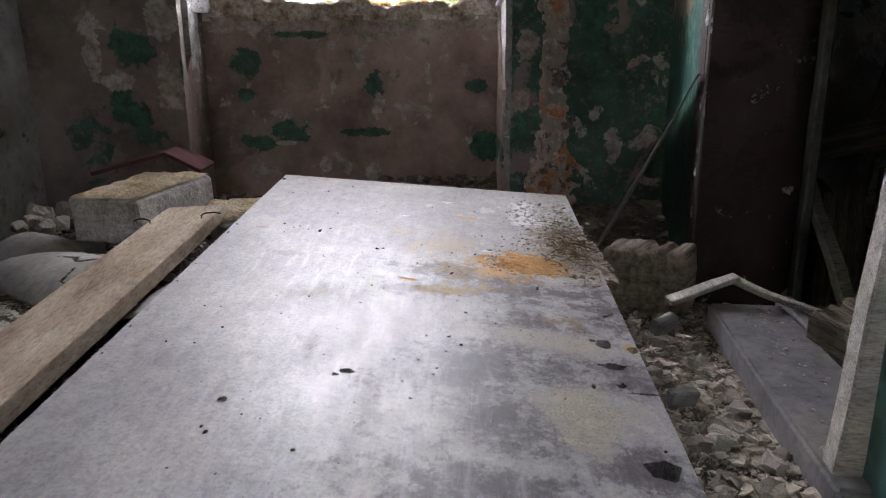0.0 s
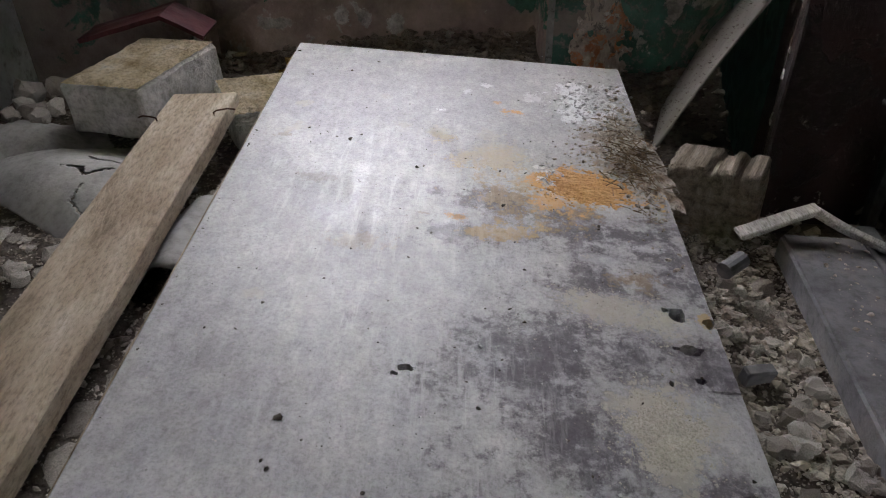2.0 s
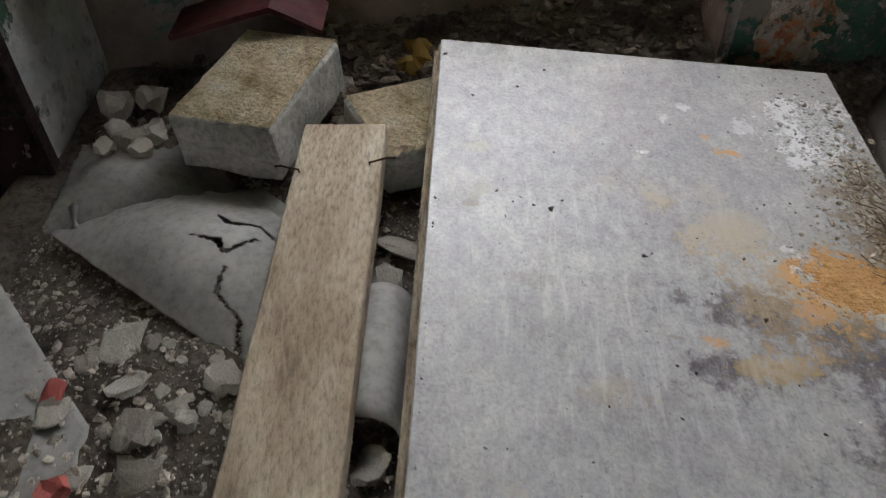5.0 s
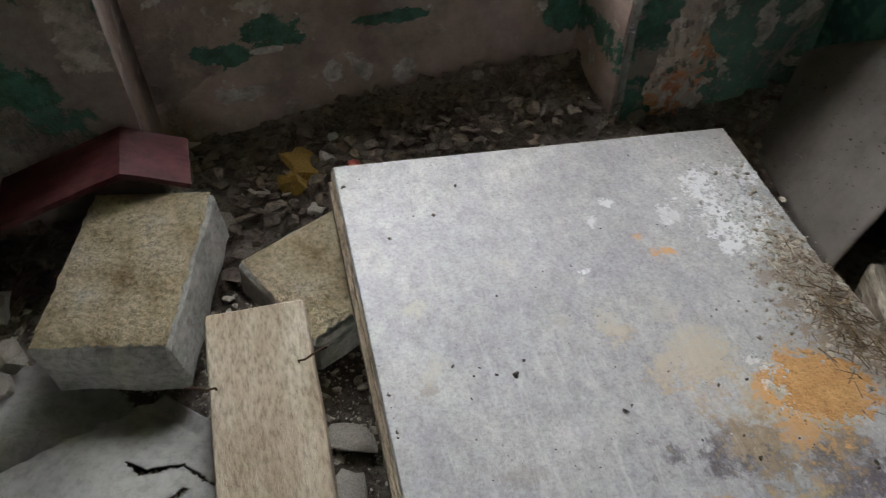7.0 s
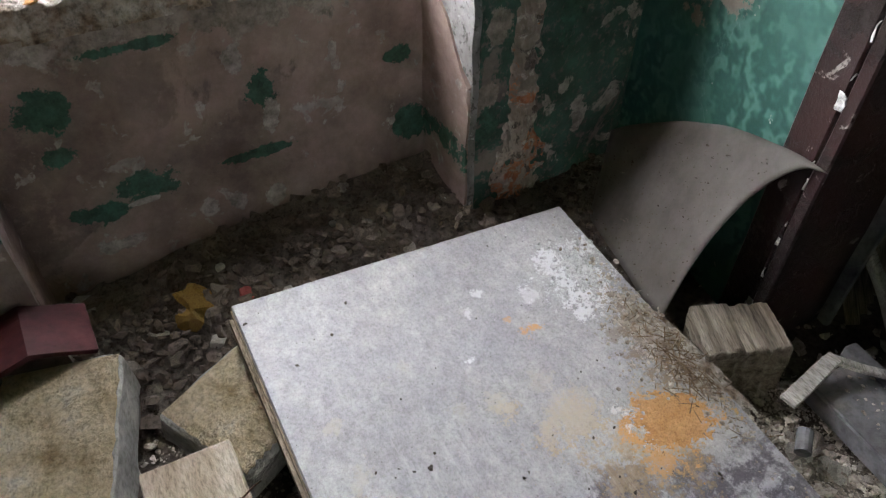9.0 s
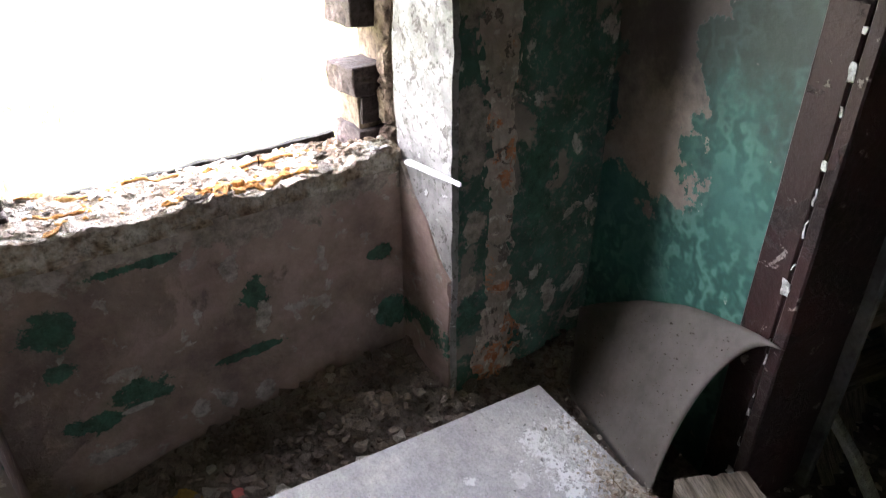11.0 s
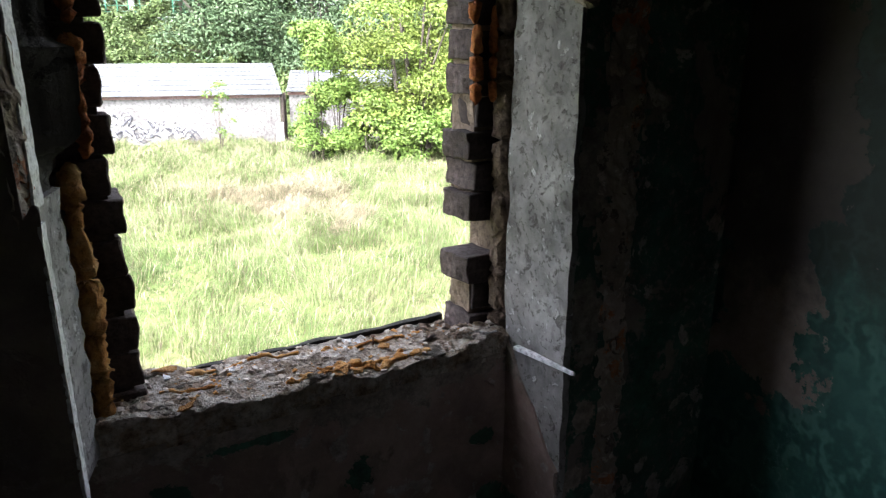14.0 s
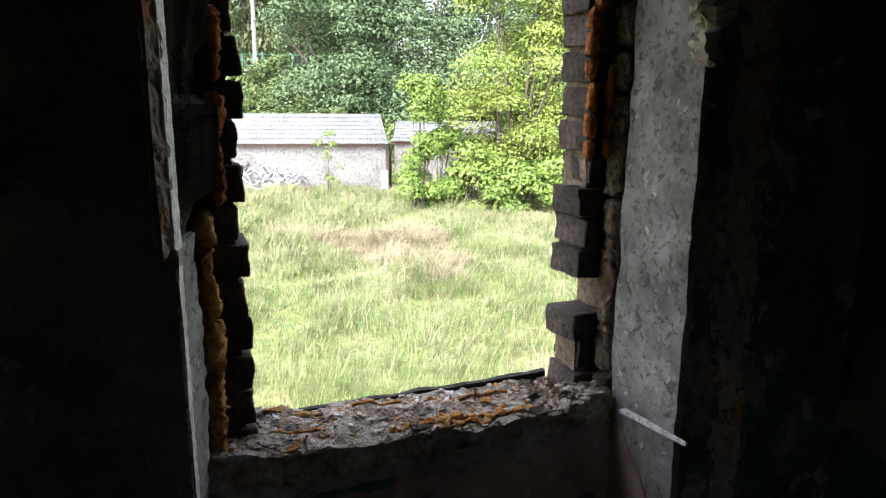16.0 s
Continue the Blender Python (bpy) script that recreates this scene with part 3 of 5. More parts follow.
def frame_board(x0, y0, z0, x1, y1, z1, seed):
    bm = bm_box(x0, y0, z0, x1, y1, z1, 0.004)
    bmesh.ops.subdivide_edges(bm, edges=[e for e in bm.edges if abs(e.verts[0].co.z - e.verts[1].co.z) > 0.5], cuts=40, use_grid_fill=True)
    for v in bm.verts:
        v.co += noise.noise_vector(v.co * 8 + Vector((seed, 0, 0))) * 0.002
    return bm


part("casing", frame_board(-0.01, -0.08, 0, 0.012, 0.0, 2.12, 1), M_BROWN, door_frame)
part("lining", frame_board(-0.012, -0.115, 0, TH + 0.01, -0.084, 2.12, 2), M_BROWN, door_frame)
part("lining", frame_board(-0.012, -DW - 0.06, 2.09, TH + 0.01, 0.06, 2.125, 3), M_BROWN, door_frame)
rq = random.Random(21)
for k in range(22):
    z0 = 0.42 + 0.078 * k + rq.uniform(0, 0.05)
    w = rq.uniform(0.0015, 0.006) if k % 6 else rq.uniform(0.008, 0.014)
    part("paint_chip", rough_up(bm_box(-0.0135, -0.083 - w * 0.5, z0, -0.0105, -0.083 + w, z0 + rq.uniform(0.005, 0.035)), 0.005, 70, 4, k), M_WHITEP, door_frame, "white undercoat at the chipped edge")
part("casing", frame_board(TH + 0.012, -0.14, 0, TH + 0.032, -0.03, 2.12, 5), M_GREYBOARD, door_frame, "dirty grey casing of the next room")
post = part("worn_post", frame_board(0.02, -DW - 0.10, 0, 0.055, -DW - 0.06, 2.2, 6), M_PALEWOOD, door_frame, "post worn to bare grey wood")
for v in post.data.vertices:
    v.co.x += 0.06 * (v.co.z - 0.35)

# left wall with its doorway
wall_left = thing("wall_west", Matrix(), "dirty whitewashed plaster wall with a doorway", "wall", kind="structure")
part("wall_piece", bm_box(LX - 0.2, 1.80, 0, LX, WY + 0.01, H), M_WALL, wall_left)
part("wall_piece", bm_box(LX - 0.2, -2.7, 0, LX, 0.9, H), M_WALL, wall_left)
part("wall_piece", bm_box(LX - 0.2, 0.9, 2.1, LX, 1.80, H), M_WALL, wall_left)
frame_left = thing("door_frame", Matrix(), "dark brown painted wooden door frame", "door frame", kind="structure")
part("lining", frame_board(LX - 0.21, 1.76, 0, LX + 0.012, 1.796, 2.1, 7), M_BROWN, frame_left)
part("lining", frame_board(LX - 0.21, 0.904, 0, LX + 0.012, 0.94, 2.1, 8), M_BROWN, frame_left)

# plain walls that close the place
for x0, z0, x1, z1 in ((-2.6, 0, 3.1, 1.2), (-2.6, 1.8, 3.1, H), (-2.6, 1.2, -0.87, 1.8), (-0.53, 1.2, 3.1, 1.8)):
    tagged(part("wall_south", bm_box(x0, -2.9, z0, x1, -2.7, z1), M_WALL), "dim plaster wall", "wall", kind="structure")
tagged(part("wall_far_west", bm_box(-2.6, -2.7, 0, -2.45, 2.6, H), M_WALL), "dim plaster wall", "wall", kind="structure")
tagged(part("wall_far_east", bm_box(2.9, -2.7, 0, 3.1, 2.6, H), M_WALL), "dim plaster wall", "wall", kind="structure")
tagged(part("wall_next_room", bm_box(0.97, 2.3, 0, 2.9, 2.5, H), M_WALL), "dim plaster wall", "wall", kind="structure")


# ---- debris ----
def bed(x, y):
    """Height of the debris over the slab."""
    h = 0.33 + 0.03 * noise.noise(Vector((x * 2.2, y * 2.2, 1))) + 0.012 * noise.noise(Vector((x * 9, y * 9, 4)))
    h += 0.06 * max(0.0, min(1.0, (0.2 - x) / 1.0)) * max(0.0, min(1.0, (y - 0.6) / 1.2))
    back = max(0.0, min(1.0, (y - 1.85) / 0.45))
    h += back * (0.045 + 0.13 * max(0.0, min(1.0, (x + 0.8) / 1.0)))
    if y < 0.45:
        h -= 0.33 * min(1.0, (0.45 - y) / 0.9) ** 0.7
    return max(h, 0.012)


bmx = bmesh.new()
NX, NY = 110, 130
gx = [[bmx.verts.new((-1.3 + 2.55 * i / NX, -1.4 + 3.75 * j / NY, bed(-1.3 + 2.55 * i / NX, -1.4 + 3.75 * j / NY))) for j in range(NY + 1)] for i in range(NX + 1)]
for i in range(NX):
    for j in range(NY):
        bmx.faces.new((gx[i][j], gx[i + 1][j], gx[i + 1][j + 1], gx[i][j + 1]))
tagged(part("debris_bed", bmx, M_DIRT, None, smooth=True), "brown dusty layer of rubble soil over the floor", "rubble", kind="structure")

ICO = bmesh.new()
bmesh.ops.create_icosphere(ICO, subdivisions=1, radius=1.0)
ICO_V = np.array([v.co[:] for v in ICO.verts])
ICO_F = np.array([[v.index for v in f.verts] for f in ICO.faces])
ICO.free()
rng = np.random.default_rng(7)


def rock_cloud(places, sizes, flat=(0.25, 0.9)):
    """Many angular bits in one mesh: vertices and faces."""
    count = len(places)
    v = np.repeat(ICO_V[None], count, 0) * (1 + rng.uniform(-0.6, 0.35, (count, 12, 1)))
    v *= np.stack([rng.uniform(0.6, 1.2, count), rng.uniform(0.5, 1.0, count), rng.uniform(*flat, count) * 0.7], 1)[:, None]
    a, c = rng.uniform(0, 6.28, count), rng.uniform(-0.5, 0.5, count)
    ca, sa, cc, sc = np.cos(a)[:, None], np.sin(a)[:, None], np.cos(c)[:, None], np.sin(c)[:, None]
    x, y, z = v[..., 0], v[..., 1] * cc - v[..., 2] * sc, v[..., 1] * sc + v[..., 2] * cc
    v = np.stack([x * ca - y * sa, x * sa + y * ca, z], 2) * np.asarray(sizes)[:, None, None] + np.asarray(places)[:, None]
    f = ICO_F[None] + (np.arange(count) * 12)[:, None, None]
    return v.reshape(-1, 3), f.reshape(-1, 3)


def scatter(count, x0, x1, y0, y1, lo, hi, lift=0.3):
    xs, ys = rng.uniform(x0, x1, count), rng.uniform(y0, y1, count)
    s = lo * (hi / lo) ** (rng.uniform(0, 1, count) ** 2.2)
    return [(x, y, bed(x, y) + lift * q) for x, y, q in zip(xs, ys, s)], s


def stuff(name, place_size, material, label, category, flat=(0.25, 0.9)):
    v, f = rock_cloud(*place_size, flat)
    return tagged(new(name, raw_mesh(name, v, f, material)), label, category, kind="stuff")


# Dirt and the low light along the wall foot are both in this tone.
M_STONED = grained("dirty_shaded_plaster_bits", [(0.075, 0.058, 0.048), (0.22, 0.18, 0.15)], 9.0, 0.92, 0.6, 90, vary="island")
stuff("rubble", scatter(4200, 0.28, 0.56, 0.5, 1.45, 0.003, 0.017), M_STONE, "crumbled plaster and mortar bits on the floor", "rubble")
stuff("rubble_fines", scatter(7000, 0.28, 0.58, 0.5, 1.5, 0.0012, 0.005, 0.8), M_STONE, "fine plaster dust and grit on the floor", "rubble")
stuff("rubble_fines", scatter(7000, -1.2, -0.46, 0.5, 1.9, 0.0012, 0.006, 0.8), M_STONE, "fine plaster dust and grit on the floor", "rubble")
stuff("rubble", scatter(5200, -1.2, -0.46, 0.5, 1.95, 0.002, 0.013), M_STONE, "crumbled plaster and mortar bits on the floor", "rubble")
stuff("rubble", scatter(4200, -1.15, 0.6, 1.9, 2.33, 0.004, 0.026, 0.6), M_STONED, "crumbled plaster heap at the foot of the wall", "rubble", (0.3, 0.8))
stuff("rubble", scatter(1200, 0.56, 1.5, 0.5, 2.2, 0.005, 0.03), M_STONE, "crumbled plaster bits beyond the doorway", "rubble")

# ---- door leaf lying on the debris ----
nrm = Vector((0.0746, -0.0977, 1)).normalized()
ux = Vector((1, -0.0419, 0))
ux = (ux - nrm * ux.dot(nrm)).normalized()
vy = nrm.cross(ux)
DOOR = Matrix.Translation((-0.459, 1.997, 0.5607)) @ Matrix((ux, vy, nrm)).transposed().to_4x4()
door = thing("door_leaf", DOOR, "grey laminated door leaf lying flat, stained and full of dust", "door")
LEN, WID = 2.0, 0.814
panel = part("panel", bm_box(0, -LEN, -0.036, WID, 0, 0, 0.002), M_DOOR, door)


def cut(ob, cutters):
    """Real holes through ob, one for each cutter mesh."""
    made = []
    for k, bm in enumerate(cutters):
        me = bpy.data.meshes.new("cutter")
        bm.to_mesh(me)
        bm.free()
        c = bpy.data.objects.new("cutter", me)
        scene.collection.objects.link(c)
        c.parent = ob.parent
        made.append(c)
        md = ob.modifiers.new("hole", "BOOLEAN")
        md.object, md.operation, md.solver = c, "DIFFERENCE", "EXACT"
    bpy.context.view_layer.update()
    done = bpy.data.meshes.new_from_object(ob.evaluated_get(bpy.context.evaluated_depsgraph_get()))
    ob.modifiers.clear()
    ob.data = done
    for c in made:
        bpy.data.objects.remove(c)


def jag(cx, cy, rx, ry, seed, deep=0.06, sides=14):
    bm = bmesh.new()
    lo, hi = [], []
    for k in range(sides):
        a = 2 * math.pi * k / sides
        r = 1 + 0.55 * noise.noise(Vector((math.cos(a) * 1.6, math.sin(a) * 1.6, seed)))
        lo.append(bm.verts.new((cx + rx * r * math.cos(a), cy + ry * r * math.sin(a), -deep)))
        hi.append(bm.verts.new((cx + rx * r * math.cos(a), cy + ry * r * math.sin(a), 0.02)))
    bm.faces.new(lo[::-1])
    bm.faces.new(hi)
    for k in range(sides):
        bm.faces.new((lo[k], lo[(k + 1) % sides], hi[(k + 1) % sides], hi[k]))
    return bm


cut(panel, [jag(0.760, -0.922, 0.013, 0.016, 1), jag(0.764, -0.995, 0.017, 0.010, 2), jag(0.776, -1.240, 0.024, 0.017, 3),
            jag(0.362, -1.070, 0.011, 0.008, 4, 0.012), jag(0.345, -1.62, 0.028, 0.016, 5, 0.006), jag(0.797, -1.069, 0.030, 0.0022, 6, 0.03),
            jag(0.763, -1.051, 0.007, 0.006, 7, 0.012), jag(0.742, -0.912, 0.006, 0.005, 8, 0.012), jag(0.348, -1.082, 0.005, 0.005, 9, 0.008),
            jag(0.805, -0.935, 0.012, 0.010, 10, 0.02), jag(0.742, -0.992, 0.006, 0.004, 11, 0.01)])
part("edge_strip", bm_box(-0.004, -LEN + 0.003, -0.034, 0.0, -0.003, -0.012), M_DOOREDGE, door, "bare chipboard edge")
part("edge_strip", rough_up(bm_box(-0.012, -LEN + 0.02, -0.036, -0.0045, -0.02, -0.018), 0.002, 20, 12), M_DOOREDGE, door, "bare chipboard edge")

# crumbs, powder and litter on the leaf


def on_leaf(count, cx, cy, sx, sy, lo, hi):
    out, s = [], lo * (hi / lo) ** (rng.uniform(0, 1, count) ** 2)
    for q in s:
        x, y = min(0.85, max(0.01, rng.normal(cx, sx))), rng.normal(cy, sy)
        z = 0.25 * q if x < 0.805 else -0.02
        out.append(DOOR @ Vector((x, y, z)))
    return [tuple(p) for p in out], s


M_POWDER = grained("white_lime_crumbs", [(0.4, 0.4, 0.4), (0.6, 0.6, 0.6)], 20, 0.95, 0.5, 120)
M_SAND = grained("pale_sand", [(0.38, 0.35, 0.29), (0.5, 0.465, 0.4)], 30, 0.95, 0.4, 300, dist=0.002, grit=0.5)
M_ORANGE = grained("orange_brick_dust", [(0.46, 0.24, 0.09), (0.6, 0.35, 0.16)], 26, 0.97, 0.5, 260, dist=0.003, grit=0.4)
M_GRITD = grained("dark_grit", [(0.04, 0.033, 0.028), (0.12, 0.1, 0.08)], 30, 0.9, 0.3, 120)
stuff("lime_crumbs", on_leaf(800, 0.72, -0.20, 0.042, 0.065, 0.001, 0.0075), M_POWDER, "white lime crumbs strewn on the door leaf", "debris")
stuff("lime_crumbs", on_leaf(260, 0.594, -0.555, 0.012, 0.028, 0.0008, 0.005), M_POWDER, "white lime crumbs beside the orange dust", "debris")
stuff("plaster_crumbs", on_leaf(1500, 0.775, -0.43, 0.028, 0.12, 0.0015, 0.011), M_STONE, "brown plaster crumbs strewn on the door leaf", "debris")
stuff("plaster_crumbs", on_leaf(700, 0.72, -0.42, 0.04, 0.06, 0.001, 0.006), M_STONE, "brown plaster crumbs strewn on the door leaf", "debris")
stuff("brick_dust", on_leaf(600, 0.65, -0.60, 0.045, 0.03, 0.0008, 0.004), M_ORANGE, "orange brick dust on the door leaf", "debris")
stuff("sand_crumbs", on_leaf(900, 0.69, -1.14, 0.034, 0.045, 0.0006, 0.003), M_SAND, "sandy crumbs on the door leaf", "debris")
stuff("sand_crumbs", on_leaf(420, 0.68, -0.93, 0.045, 0.025, 0.0006, 0.0022), M_SAND, "sandy crumbs round the lock holes", "debris")
stuff("grit", on_leaf(260, 0.4, -0.75, 0.26, 0.42, 0.001, 0.0035), M_GRITD, "scattered dark grit on the door leaf", "debris")
stuff("grit", on_leaf(46, 0.36, -0.72, 0.22, 0.36, 0.003, 0.0065), M_GRITD, "larger dark crumbs on the door leaf", "debris")
stuff("grit", on_leaf(60, 0.5, -0.75, 0.2, 0.4, 0.0012, 0.004), M_POWDER, "scattered pale crumbs on the door leaf", "debris")


def heap(name, m, rx, ry, high, seed, material, label, n=80):
    """A low heap of loose powder whose ragged rim runs out under the surface it lies on."""
    bm = bmesh.new()
    g = []
    for i in range(n + 1):
        row = []
        for j in range(n + 1):
            a, c = 2.6 * i / n - 1.3, 2.6 * j / n - 1.3
            d = math.hypot(a, c)
            w = 0.45 * noise.noise(Vector((a * 2.2, c * 2.2, seed))) + 0.28 * noise.noise(Vector((a * 6, c * 6, seed + 3))) + 0.14 * noise.noise(Vector((a * 17, c * 17, seed + 7)))
            k = 1.0 - d + w
            row.append(bm.verts.new((a * rx, c * ry, max(-0.004, high * min(k, 0.9) + 0.0008 * noise.noise(Vector((a * 40, c * 40, seed)))))))
        g.append(row)
    for i in range(n):
        for j in range(n):
            q = (g[i][j], g[i + 1][j], g[i + 1][j + 1], g[i][j + 1])
            if max(v.co.z for v in q) > -0.0035:
                bm.faces.new(q)
    for v in [v for v in bm.verts if not v.link_faces]:
        bm.verts.remove(v)
    ob = tagged(part(name, bm, material), label, "debris", kind="stuff")
    ob.matrix_world = m
    return ob


heap("brick_dust_heap", DOOR @ pose(0.665, -0.582, 0, 0, 0, -14), 0.080, 0.055, 0.006, 1.0, M_ORANGE, "heap of orange brick dust on the door leaf")
heap("sand_heap", DOOR @ pose(0.695, -1.145, 0), 0.045, 0.055, 0.0028, 6.0, M_SAND, "thin heap of pale sand on the door leaf")
heap("lime_heap", DOOR @ pose(0.735, -0.19, 0, 0, 0, -10), 0.035, 0.07, 0.004, 4.0, M_POWDER, "scattered heap of white lime on the door leaf")
heap("plaster_heap", DOOR @ pose(0.775, -0.45, 0, 0, 0, 6), 0.045, 0.15, 0.009, 12.0, M_GRIT, "heap of brown plaster crumbs along the leaf's edge")


def litter(count, cx, cy, sx, sy, lo, hi, m):
    vs, fs = [], []
    for k in range(count):
        x, y = rng.normal(cx, sx), rng.normal(cy, sy)
        L, w, a, t = rng.uniform(lo, hi), rng.uniform(0.0004, 0.0013), rng.uniform(0, 6.28), rng.uniform(-0.15, 0.35)
        d = Vector((math.cos(a), math.sin(a), t)) * L
        s = Vector((-math.sin(a), math.cos(a), 0)) * w
        z = -0.02 if x > 0.81 else 0.003
        p = Vector((x, y, z + max(0, -d.z) + rng.uniform(0, 0.012)))
        q = [p - s, p + s, p + d + s, p + d - s, p + Vector((0, 0, w * 1.6)), p + d + Vector((0, 0, w * 1.6))]
        b = len(vs)
        vs += [tuple(m @ c) for c in q]
        fs += [(b, b + 3, b + 2, b + 1), (b, b + 4, b + 5, b + 3), (b + 1, b + 2, b + 5, b + 4), (b, b + 1, b + 4), (b + 3, b + 5, b + 2)]
    return vs, fs


v_, f_ = litter(230, 0.765, -0.50, 0.035, 0.075, 0.006, 0.038, DOOR)
tagged(new("straw_litter", raw_mesh("straw_litter", v_, f_, M_TWIG)), "dry straw and splinters heaped on the door leaf", "debris", kind="stuff")


# ---- loose things round the door leaf ----
def slab_block(name, m, sx, sy, sz, label, seed):
    ob = thing(name, m, label, "block")
    bm = bm_box(0, 0, 0, sx, sy, sz, 0.006)
    rough_up(bm, 0.006, 16, 12, seed)
    for v in bm.verts:
        k = noise.noise(v.co * 6 + Vector((seed, 0, 0)))
        if v.co.z > sz * 0.8 and (v.co.y < 0.02 or v.co.x > sx - 0.02 or v.co.x < 0.02):
            v.co.z -= 0.012 * max(0, k + 0.2)
            v.co.y += 0.01 * max(0, k) if v.co.y < 0.02 else 0
    part("body", bm, M_BLOCK, ob, "grey aerated concrete")
    top = bmesh.new()
    n = 26
    g = [[top.verts.new((0.004 + (sx - 0.008) * i / n + 0.006 * noise.noise(Vector((j * 0.5, seed, i // n))) * (i in (0, n)), 0.006 + (sy - 0.012) * j / n + 0.012 * abs(noise.noise(Vector((i * 0.5, seed, 7)))) * (j == 0), sz + 0.0025 + (0.007 + 0.006 * noise.noise(Vector((i * 0.35, j * 0.35, seed)))
          + 0.004 * noise.noise(Vector((i * 1.1, j * 1.1, seed)))) * min(1, i / 2, (n - i) / 2, j / 2, (n - j) / 2))) for j in range(n + 1)] for i in range(n + 1)]
    for i in range(n):
        for j in range(n):
            top.faces.new((g[i][j], g[i + 1][j], g[i + 1][j + 1], g[i][j + 1]))
    part("mortar_crust", top, M_BLOCKTOP, ob, "sandy yellow mortar crust")
    return ob


# block: near left (-0.955, 1.738), near right (-0.733, 1.667), far right (-0.66, 1.982)
slab_block("concrete_block", pose(-0.955, 1.738, 0.425, 3.5, -1.5, -16.0), 0.21, 0.325, 0.115, "broken grey concrete block with a sandy mortar face", 3.0)
slab_block("concrete_block", pose(-0.56, 1.672, 0.403, 5.0, 2.0, 27.0), 0.26, 0.22, 0.085, "broken concrete block half under the door leaf", 11.0)

# board with two bent nails
P0, P1 = Vector((-0.712, 1.754, 0.512)), Vector((-0.757, 0.30, 0.36))
py = (P0 - P1).normalized()
px = Vector((1, 0.0, 0.08))
px = (px - py * px.dot(py)).normalized()
PLANK = Matrix.Translation(P0) @ Matrix((px, py, px.cross(py))).transposed().to_4x4()
plank = thing("wooden_plank", PLANK, "weathered wooden board with two bent rusty nails", "plank")
bm = bm_box(0, -1.5, -0.036, 0.155, 0, 0, 0.003)
bmesh.ops.subdivide_edges(bm, edges=[e for e in bm.edges if abs(e.verts[0].co.y - e.verts[1].co.y) > 0.5], cuts=40, use_grid_fill=True)
for v in bm.verts:
    v.co += Vector((noise.noise(v.co * 7) * 0.0025, 0, noise.noise(v.co * 5 + Vector((3, 0, 0))) * 0.0015))
    if v.co.y > -0.01:
        v.co.y += -0.012 * (v.co.x / 0.16) + 0.006 * noise.noise(v.co * 40)
part("board", bm, M_PLANK, plank)
for nx, ny, flip in ((0.012, -0.135, -1), (0.135, -0.125, 1)):
    part("nail", bm_tube([(nx, ny, -0.01), (nx, ny, 0.008), (nx + 0.010 * flip, ny - 0.004, 0.014), (nx + 0.03 * flip, ny + 0.006, 0.012), (nx + 0.044 * flip, ny + 0.012, 0.006)], 0.0018, 6), M_RUST, plank, "bent rusty nail", True)

# ---- window surround: sooty outer bricks, foam, broken sill ----
BRICKS = []
for k in range(6):
    bm = bm_box(-0.125, -0.06, -0.0335, 0.125, 0.06, 0.0335, 0.003)
    rough_up(bm, 0.007, 26, 4, k * 3.1)
    me = bpy.data.meshes.new("brick")
    bm.to_mesh(me)
    bm.free()
    me.materials.append(M_BRICK)
    BRICKS.append(me)
rb = random.Random(5)


def brick(x, y, z, k, turn=0.0, parent=wall_window):
    ob = new("brick", BRICKS[k % 6])
    ob.parent = parent
    ob.matrix_basis = pose(x, y, z, rb.uniform(-2, 2), rb.uniform(-1.5, 1.5), turn + rb.uniform(-3, 3))
    return ob


for k in range(16):
    z = 1.07 + 0.0765 * k
    if k != 3:
        edge = 0.108 + rb.uniform(-0.008, 0.012) + (0.012 if k % 2 else 0.0)
        brick(edge + 0.125, 2.475, z, k)
    edge = -0.645 + rb.uniform(-0.012, 0.008)
    brick(edge - 0.125, 2.48, z, k + 3)


part("brick_core", rough_up(bm_box(0.125, 2.432, 1.0, 0.26, 2.525, 1.245), 0.005, 18, 8), M_MORTAR, wall_window)
part("brick_core", rough_up(bm_box(0.125, 2.432, 1.345, 0.26, 2.525, 2.22), 0.005, 18, 14), M_MORTAR, wall_window)
part("brick_core", rough_up(bm_box(-0.82, 2.432, 1.0, -0.662, 2.53, 2.22), 0.006, 18, 14), M_BRICK, wall_window)


def lumpy(points, radius, seed, sides=12, amount=0.5, size=18.0):
    bm = bm_tube(points, radius, sides)
    bmesh.ops.subdivide_edges(bm, edges=bm.edges[:], cuts=1)
    for v in bm.verts:
        r = radius if not hasattr(radius, "__len__") else max(radius)
        v.co += noise.noise_vector(v.co * size + Vector((seed, 0, 0))) * r * amount + noise.noise_vector(v.co * size * 3 + Vector((0, seed, 0))) * r * amount * 0.5
    return bm


def column(x, y, z0, z1, n):
    return [(x + 0.005 * noise.noise(Vector((i * 0.12, x, 1))), y, z0 + (z1 - z0) * i / n) for i in range(n + 1)]


# crumbling mortar in the corner between bricks and reveal
part("mortar", lumpy(column(0.19, 2.395, 1.03, 2.22, 50), 0.026, 2.0, 14, 0.28, 75), M_MORTAR, wall_window, "crumbling sandy mortar")
part("mortar", lumpy(column(-0.765, 2.40, 1.03, 2.22, 50), 0.024, 6.0, 14, 0.28, 75), M_BRICK, wall_window)
part("backing", rough_up(bm_box(0.197, 2.355, 1.0, 0.23, 2.545, 2.22), 0.006, 18, 14), M_MORTAR, wall_window)
